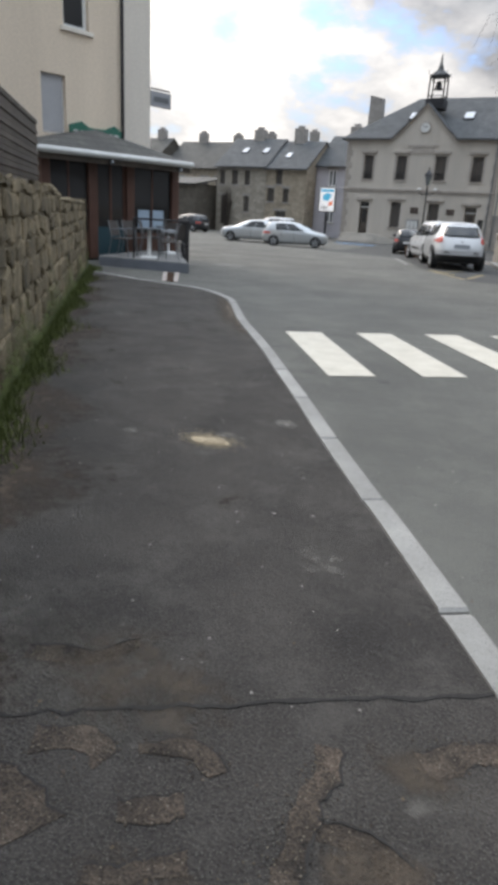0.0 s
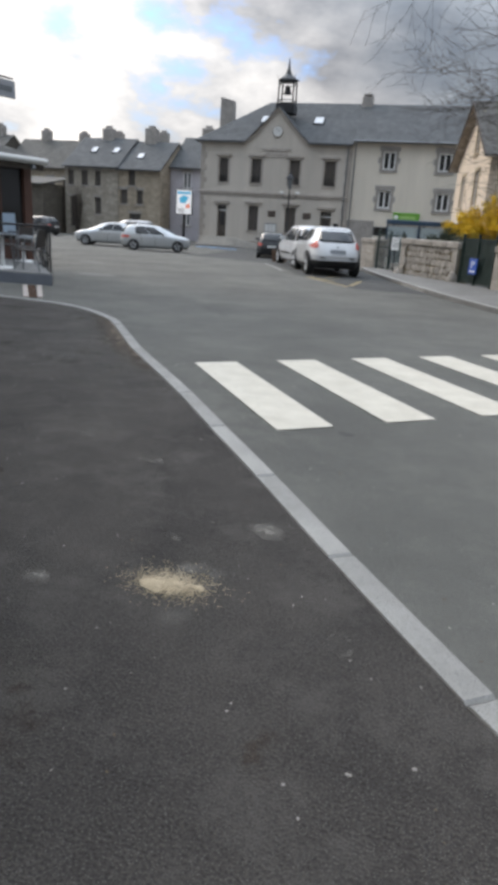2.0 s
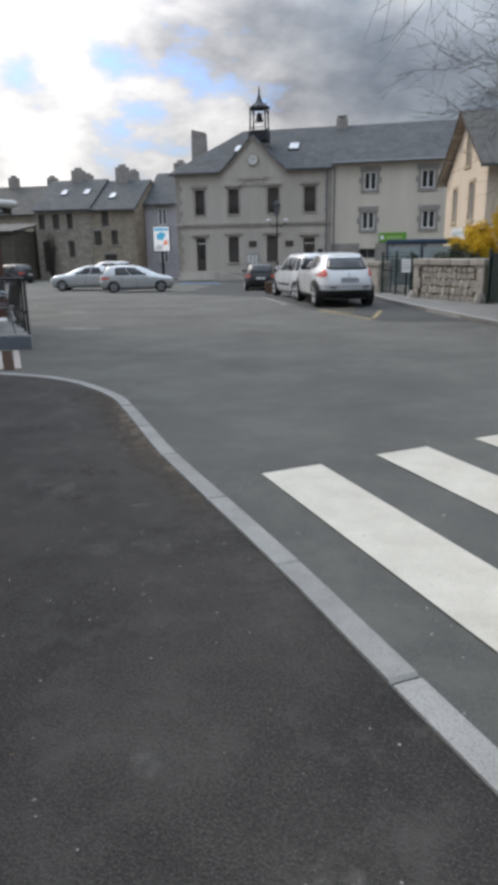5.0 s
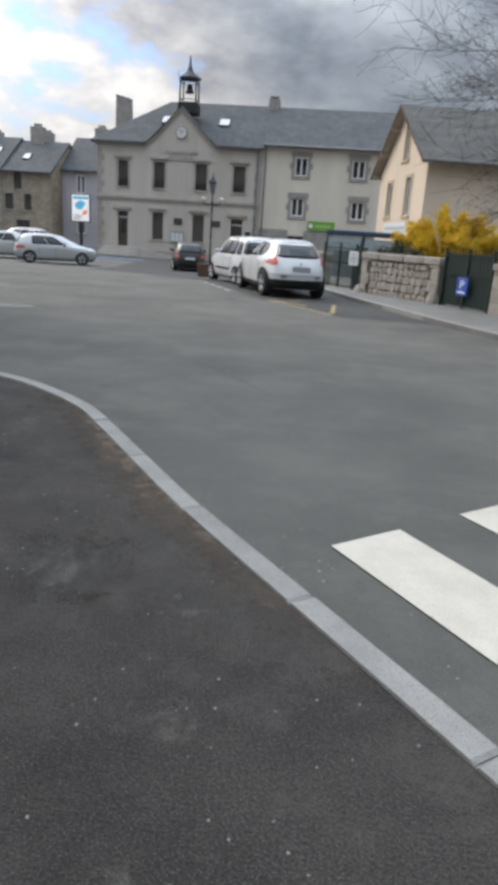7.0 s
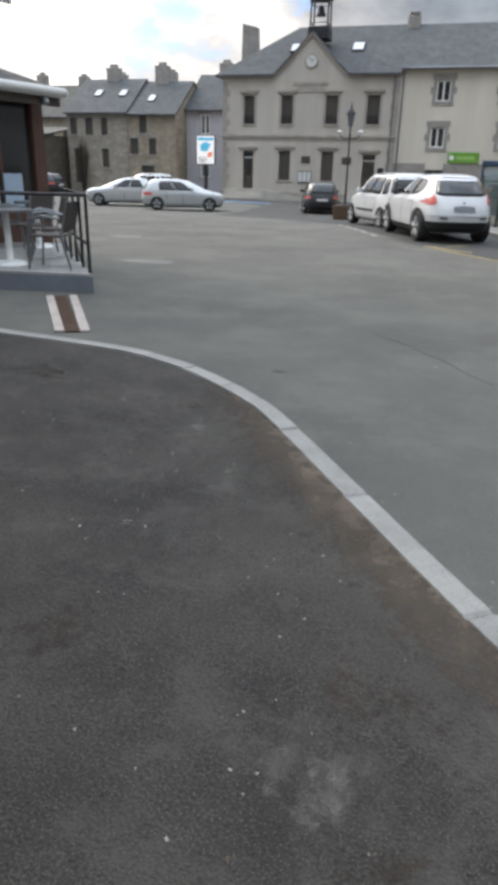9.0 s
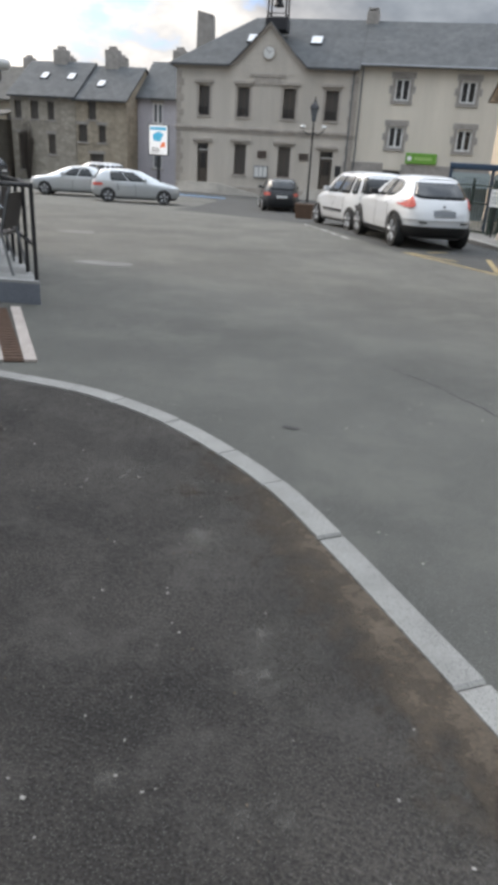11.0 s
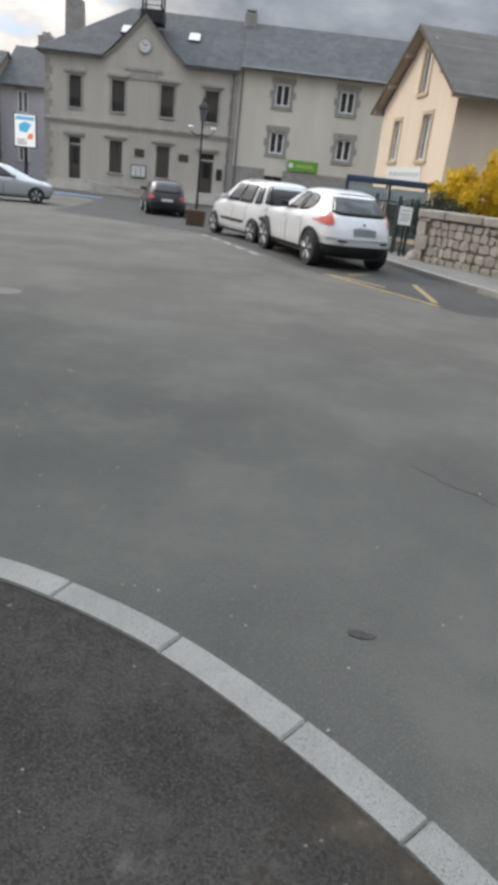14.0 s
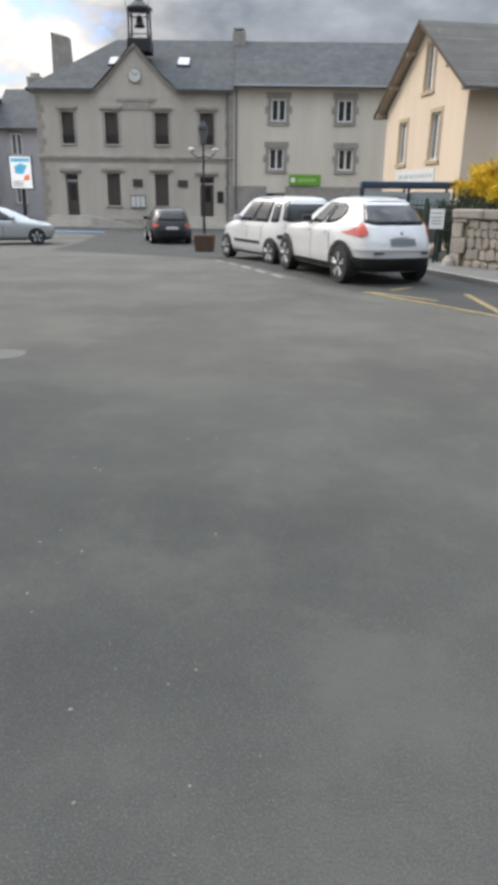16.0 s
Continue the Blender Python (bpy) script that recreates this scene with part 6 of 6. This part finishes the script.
def scatter():
    rnd = random.Random(9)
    chips, crumbs = bmesh.new(), bmesh.new()
    made = 0
    while made < 1500:
        s = rnd.uniform(3, WALL_LEN + 0.5)
        d = rnd.uniform(0.1, 3.2) if rnd.random() < 0.75 else abs(rnd.gauss(0, 0.35)) + 0.08
        p = WALL_A + WD * s + Vector((WD.y, -WD.x)) * d
        if not in_pavement(p.x, p.y):
            continue
        made += 1
        r = rnd.uniform(0.0015, 0.005) if rnd.random() < 0.97 else rnd.uniform(0.005, 0.0075)
        bm = chips if made % 3 else crumbs
        m = Matrix.Translation((p.x, p.y, kt(p.y) - 0.013)) @ Matrix.Rotation(rnd.uniform(0, 6), 4, "Z")
        vs = bx(bm, -r, -r * 0.7, 0, r, r * 0.7, r * 0.6, m)
        for v in vs[4:]:
            v.co.x += rnd.uniform(-0.4, 0.4) * r
            v.co.y += rnd.uniform(-0.4, 0.4) * r
    for k in range(140):
        x, y = rnd.uniform(-6, 5), rnd.uniform(4, 18)
        if min((Vector((x, y)) - p).length for p in EDGE[::4]) < 0.1 or in_pavement(x, y) or (Vector((x, y)) - WALL_A).dot(Vector((WD.y, -WD.x))) < 3.3 and y < 9:
            continue
        r = rnd.uniform(0.003, 0.008)
        bx(chips, -r, -r * 0.7, 0, r, r * 0.7, r * 0.5, Matrix.Translation((x, y, 0)) @ Matrix.Rotation(rnd.uniform(0, 6), 4, "Z"))
    solo("gravel_chips", chips, GRIT, "scattered pale grit and small stones on the asphalt", "gravel", kind="stuff")
    solo("dead_leaves", crumbs, material("leaf_litter", (0.13, 0.095, 0.06), 0.9, 0.4, 20, 60, 0.2), "scattered brown leaf crumbs on the pavement", "litter", kind="stuff")


scatter()


def wall_moss():
    rnd = random.Random(31)
    b = bmesh.new()
    for k in range(9000):
        s = rnd.uniform(6, WALL_LEN)
        p = WALL_A + WD * s + Vector((WD.y, -WD.x)) * (0.05 + abs(rnd.gauss(0, 0.10)) * (1 + 0.5 * math.sin(s * 3)))
        h, a = rnd.uniform(0.02, 0.11), rnd.uniform(0, 6.28)
        w = Vector((math.cos(a), math.sin(a), 0)) * 0.007
        o = Vector((p.x, p.y, kt(p.y) - 0.013))
        b.faces.new([b.verts.new(o - w), b.verts.new(o + w), b.verts.new(o + Vector((rnd.gauss(0, 0.025), rnd.gauss(0, 0.025), h)))])
    n = Vector((WD.y, -WD.x))
    for k in range(7000):
        s = rnd.uniform(7, WALL_LEN)
        p = WALL_A + WD * s + n * rnd.uniform(0.0, 0.05)
        z = abs(rnd.gauss(0, 0.22)) * (0.7 + 0.5 * math.sin(s * 2.3))
        if z < 0.01:
            continue
        o = Vector((p.x, p.y, kt(p.y) + z))
        w = Vector((WD.x, WD.y, 0)) * rnd.uniform(0.006, 0.014)
        b.faces.new([b.verts.new(o - w), b.verts.new(o + w), b.verts.new(o + Vector((n.x, n.y, -0.5)) * rnd.uniform(0.015, 0.04))])
    solo("grass_tufts", b, MOSS, "moss and short grass along the foot of the wall", "grass", kind="stuff")


wall_moss()


def crack():
    rnd = random.Random(14)
    for name, a, b, w in (("pavement_joint", (3.2, -1.64), (4.86, -0.49), 0.007),):
        a, b = Vector(a), Vector(b)
        n = Vector((-(b - a).y, (b - a).x)).normalized()
        m = 40
        mid = [a.lerp(b, i / m) + n * rnd.gauss(0, 0.008) for i in range(m + 1)]
        ws = [w * rnd.uniform(0.5, 1.6) for _ in mid]
        pts = [tuple(p - n * q) for p, q in zip(mid, ws)] + [tuple(p + n * q) for p, q in zip(mid[::-1], ws[::-1])]
        flat_patch(name, pts, TAR, "dark open crack across the asphalt pavement", "crack", KERB_TOP - 0.011)
    mid = [Vector(p) for p in ((-0.66, 10.86), (-0.5, 10.6), (-0.28, 10.4), (-0.08, 10.12), (0.1, 9.85), (0.3, 9.5), (0.48, 9.2))]
    mid = [p + Vector((rnd.gauss(0, 0.012), rnd.gauss(0, 0.012))) for p in smooth_line(mid, 0.06)]
    ws = [0.005 * rnd.uniform(0.2, 1.5) for _ in mid]
    pts = [(p.x - q, p.y - q * 0.6) for p, q in zip(mid, ws)] + [(p.x + q, p.y + q * 0.6) for p, q in zip(mid[::-1], ws[::-1])]
    flat_patch("road_crack", pts, OIL, "thin dark crack wandering across the road", "crack", 0.002)


crack()


def worn_hollows():
    """Ragged runs where the thin top layer has broken away from the older brown surface."""
    rnd = random.Random(40)
    crumbs = bmesh.new()
    for run, width in (([(4.36, -1.07), (4.39, -1.17), (4.38, -1.27), (4.41, -1.37), (4.42, -1.5), (4.47, -1.62)], 0.042), ([(4.45, -1.36), (4.53, -1.34), (4.6, -1.33), (4.67, -1.37)], 0.034),
                       ([(3.9, -1.36), (3.98, -1.3), (4.06, -1.28), (4.14, -1.33)], 0.024), ([(3.98, -1.56), (4.06, -1.5), (4.13, -1.45)], 0.03), ([(4.02, -1.74), (4.12, -1.67), (4.22, -1.6)], 0.032),
                       ([(3.62, -1.5), (3.75, -1.43), (3.86, -1.44)], 0.05), ([(4.62, -0.98), (4.72, -0.88), (4.82, -0.8)], 0.055), ([(3.3, -1.2), (3.5, -1.1), (3.6, -0.95)], 0.035), ([(3.45, -1.65), (3.7, -1.66), (3.85, -1.72)], 0.06)):
        mid = smooth_line(run, 0.02)
        side = inward(mid, 1.0)
        lo, hi, rim = [], [], []
        a, b = 1.0, 1.0
        for p, q in zip(mid, side):
            n = q - p
            a, b = (min(1.5, max(0.4, v + rnd.gauss(0, 0.22))) for v in (a, b))
            lo.append(p - n * width * a)
            hi.append(p + n * width * b)
            rim.append(p + n * (width * b + 0.003 + 0.008 * rnd.random()))
            for _ in range(6):
                c = p + n * rnd.gauss(0, width * 1.3)
                r = rnd.uniform(0.0015, 0.004)
                bx(crumbs, -r, -r * 0.7, 0, r, r * 0.7, r * 0.8, Matrix.Translation((c.x, c.y, KERB_TOP - 0.0095)) @ Matrix.Rotation(rnd.uniform(0, 6), 4, "Z"))
        flat_patch("worn_hollow", [tuple(p) for p in lo + hi[::-1]], HOLLOW, "ragged worn hollow showing the older brown surface", "worn hollow", KERB_TOP - 0.0112)
        flat_patch("broken_edge", [tuple(p) for p in hi + rim[::-1]], TAR, "dark broken edge of the asphalt top layer", "crack", KERB_TOP - 0.0108)
    solo("asphalt_crumbs", crumbs, HOLLOW, "loose crumbs of broken asphalt round the worn hollows", "gravel", kind="stuff")


worn_hollows()


def faded_sheet(name, rows, mat, label, category):
    """A thin sheet from rows of (x, y, cover); it frays where its cover falls off."""
    b = bmesh.new()
    lay = b.verts.layers.float.new("cover")
    g = []
    for r in rows:
        line = []
        for x, y, z, c in r:
            v = b.verts.new((x, y, z))
            v[lay] = c
            line.append(v)
        g.append(line)
    for p, q in zip(g, g[1:]):
        for k in range(len(p) - 1):
            b.faces.new((p[k], p[k + 1], q[k + 1], q[k]))
    bmesh.ops.recalc_face_normals(b, faces=b.faces[:])
    return solo(name, b, mat, label, category)


def silt():
    lo = [p for p in INNER if -2.2 < p.x < 1.6 and p.y > 4]
    far = inward(lo, 1.0)
    rows = []
    for i, (p, q) in enumerate(zip(lo, far)):
        w = math.sin(math.pi * i / (len(lo) - 1)) ** 0.7
        rows.append([(*p.lerp(q, f), kt(p.lerp(q, f).y) - 0.0085, w * c) for f, c in ((0.0, 0.5), (0.1, 0.42), (0.26, 0.27), (0.55, 0.0))])
    faded_sheet("silt_strip", rows, EARTH, "reddish silt washed against the kerb", "silt")
    rows = []
    for i in range(70):
        p = WALL_A + WD * (2.5 + i * (WALL_LEN - 4.5) / 69)
        n = Vector((WD.y, -WD.x))
        k = 0.75 + 0.25 * math.sin(i * 0.9) + 0.2 * math.sin(i * 0.37 + 1)
        rows.append([(*(p + n * (d * k + 0.04)), kt((p + n * (d * k + 0.04)).y) - 0.0088, c) for d, c in ((0.0, 0.5), (0.25, 0.42), (0.6, 0.3), (1.1, 0.0))])
    faded_sheet("dirt_strip", rows, WALL_DIRT, "brown earth and litter spread along the foot of the wall", "dirt")
    for cx, cy, r in ((4.62, -1.02, 0.2), (4.66, -1.42, 0.34), (3.7, -1.1, 0.5), (4.2, -1.75, 0.35), (4.98, -0.62, 0.22)):
        rows = []
        for k in range(4):
            f = (0.05, 0.4, 0.75, 1.0)[k]
            rows.append([(cx + r * f * math.cos(a), cy + 0.6 * r * f * math.sin(a), KERB_TOP - 0.009, (0.36, 0.32, 0.2, 0.0)[k]) for a in [i * math.pi / 10 for i in range(21)]])
        faded_sheet("dirt_patch", rows, EARTH, "dry brown dirt in a worn hollow of the pavement", "dirt")
    for cx, cy, rx in ((2.72, 1.2, 0.3), (2.9, 1.75, 0.22), (2.1, 0.95, 0.16)):
        rows = []
        for k in range(4):
            f = (0.05, 0.4, 0.75, 1.0)[k]
            rows.append([(cx + rx * f * math.cos(a), cy + 0.7 * rx * f * math.sin(a), KERB_TOP - 0.0095, (0.33, 0.27, 0.15, 0.0)[k]) for a in [i * math.pi / 10 for i in range(21)]])
        faded_sheet("dust_patch", rows, PALE_DUST, "pale gritty dust on the dark asphalt", "dust")


WALL_DIRT = material("brown_dirt", (0.075, 0.053, 0.038), 0.95, 0.5, 4, 90, 0.5, tint=(0.035, 0.026, 0.019), speck=(0.16, 0.13, 0.1, 55, 0.1), fade=True)
PALE_DUST = material("pale_dust", (0.19, 0.175, 0.155), 0.95, 0.3, 10, 90, 0.3, fade=True)
silt()


def on_pavement(p):
    """True on the wall's side of the kerb."""
    k = min(range(1, len(INNER) - 1), key=lambda i: (INNER[i] - p).length_squared)
    d, e = INNER[k + 1] - INNER[k - 1], p - INNER[k]
    return d.x * e.y - d.y * e.x > 0


def stain_film(name, mat, label, count, seed, cover, size):
    """Many thin frayed patches of dust or dirt on the pavement."""
    rnd = random.Random(seed)
    b = bmesh.new()
    lay = b.verts.layers.float.new("cover")
    made, tries, placed = 0, 0, []
    while made < count:
        p = WALL_A + WD * rnd.uniform(3.5, WALL_LEN - 1.5) + Vector((WD.y, -WD.x)) * rnd.uniform(0.3, 3.0)
        r = size * rnd.uniform(0.4, 1.3)
        if not on_pavement(p) or min((p - q).length for q in INNER[::3]) < r * 1.05:
            continue
        if any((p - q).length < (r + e) * 0.9 for q, e in placed):
            tries += 1
            if tries > 3000:
                break
            continue
        placed.append((p, r))
        made += 1
        turn, flat, z = rnd.uniform(0, 3.1), rnd.uniform(0.4, 0.9), 0.0097 - 0.00001 * made
        rings = []
        for f, c in ((0.05, 1.0), (0.4, 0.85), (0.75, 0.5), (1.0, 0.0)):
            ring = []
            for i in range(16):
                a = i * math.pi / 8
                u, v = r * f * math.cos(a), r * f * flat * math.sin(a)
                x, y = p.x + u * math.cos(turn) - v * math.sin(turn), p.y + u * math.sin(turn) + v * math.cos(turn)
                w = b.verts.new((x, y, kt(y) - z))
                w[lay] = c * cover
                ring.append(w)
            rings.append(ring)
        b.faces.new(rings[0])
        for g, h in zip(rings, rings[1:]):
            for i in range(16):
                b.faces.new((g[i], h[i], h[(i + 1) % 16], g[(i + 1) % 16]))
    bmesh.ops.recalc_face_normals(b, faces=b.faces[:])
    solo(name, b, mat, label, "dirt", kind="stuff")


stain_film("dust_film", PALE_DUST, "pale dusty blotches on the dark pavement", 34, 51, 0.255, 0.32)
stain_film("dirt_film", WALL_DIRT, "brown dirty blotches on the dark pavement", 12, 52, 0.27, 0.42)

# ---- pieces ----
def kerb():
    t = thing("kerb", "pale speckled granite kerb, low and curving", "kerb", kind="structure")
    n = len(EDGE)
    cuts = [min(range(n), key=lambda k: (EDGE[k] - Vector(p)).length) for p in JOINTS]
    start = cuts[0]
    while start > 10:
        start -= 10
        cuts.insert(0, start)
    cuts = sorted({0, *cuts, n - 1})
    for i, j in zip(cuts, cuts[1:]):
        long = 5 if j - i < 8 else 10
        a, b = EDGE[i:j + 1], INNER[i:j + 1]
        g0, g1 = (a[-1] - a[0]).normalized() * 0.005, 0
        pts = [*a, *b[::-1]]
        c = sum(pts, Vector((0, 0))) / len(pts)
        m = bmesh.new()
        dz = 0.004 * math.sin(i * 1.7)

        def shrink(p, e):
            return p + (c - p) * e

        e = 0.009 if long == 5 else 0.006
        loft(m, [[(*shrink(p, e), -0.05) for p in pts], [(*shrink(p, e), kt(p.y) - 0.012 + dz) for p in pts], [(*shrink(p, e + 0.03), kt(p.y) + dz) for p in pts]])
        part("kerbstone", m, GRANITE, t)
    bm = bmesh.new()
    rows = [(bm.verts.new((*p, kt(p.y) - 0.016)), bm.verts.new((*q, kt(q.y) - 0.016))) for p, q in zip(inward(EDGE, 0.015), inward(EDGE, 0.132))]
    for (a, b), (c, d) in zip(rows, rows[1:]):
        bm.faces.new((a, c, d, b))
    part("joint_mortar", bm, TAR, t)


kerb()


def old_wall():
    t = thing("wall_left", "old rubble stone wall, mossy and uneven", "wall", WALL_AT, kind="structure")
    b = bmesh.new()
    xs = [0, 5, 10] + [11 + 0.5 * i for i in range(int((WALL_LEN - 11) / 0.5) + 1)] + [WALL_LEN]
    pts = [(x, 0.04, wall_top(x)) for x in xs]
    prism(b, [(0, 0.04, -0.1)] + pts + [(WALL_LEN, 0.04, -0.1)], (0, 0.42, 0))
    part("core", b, MORTAR, t)
    rnd = random.Random(1)
    z = -0.05
    while z < 1.7:
        h = rnd.uniform(0.17, 0.3)
        x = 6.5 + rnd.uniform(0, 0.3)
        while x < WALL_LEN:
            w = min(rnd.uniform(0.22, 0.52), WALL_LEN + 0.02 - x)
            top = wall_top(x + w / 2) + 0.03
            if z + 0.1 < top and w > 0.1:
                part("stone", rough_stone(x + 0.012, z + 0.012, x + w - 0.012, min(z + h, top) - 0.012, rnd, rnd.uniform(0.015, 0.045), 0.04, 0.045), RUBBLE, t)
            x += w
        z += h
    x = 12.2
    while x < WALL_LEN - 0.2:
        w = min(rnd.uniform(0.35, 0.6), WALL_LEN - x)
        z = wall_top(x + w / 2)
        part("cap_stone", bev(box(x, 0.0, z, x + w - 0.015, 0.48, z + rnd.uniform(0.05, 0.1)), 0.025), RUBBLE, t)
        x += w
    z = 0.0
    while z < 1.3:
        h = rnd.uniform(0.2, 0.3)
        part("end_stone", bev(box(WALL_LEN, 0.0, z, WALL_LEN + rnd.uniform(0.04, 0.08), 0.46, z + h - 0.02), 0.02), RUBBLE, t)
        z += h


old_wall()
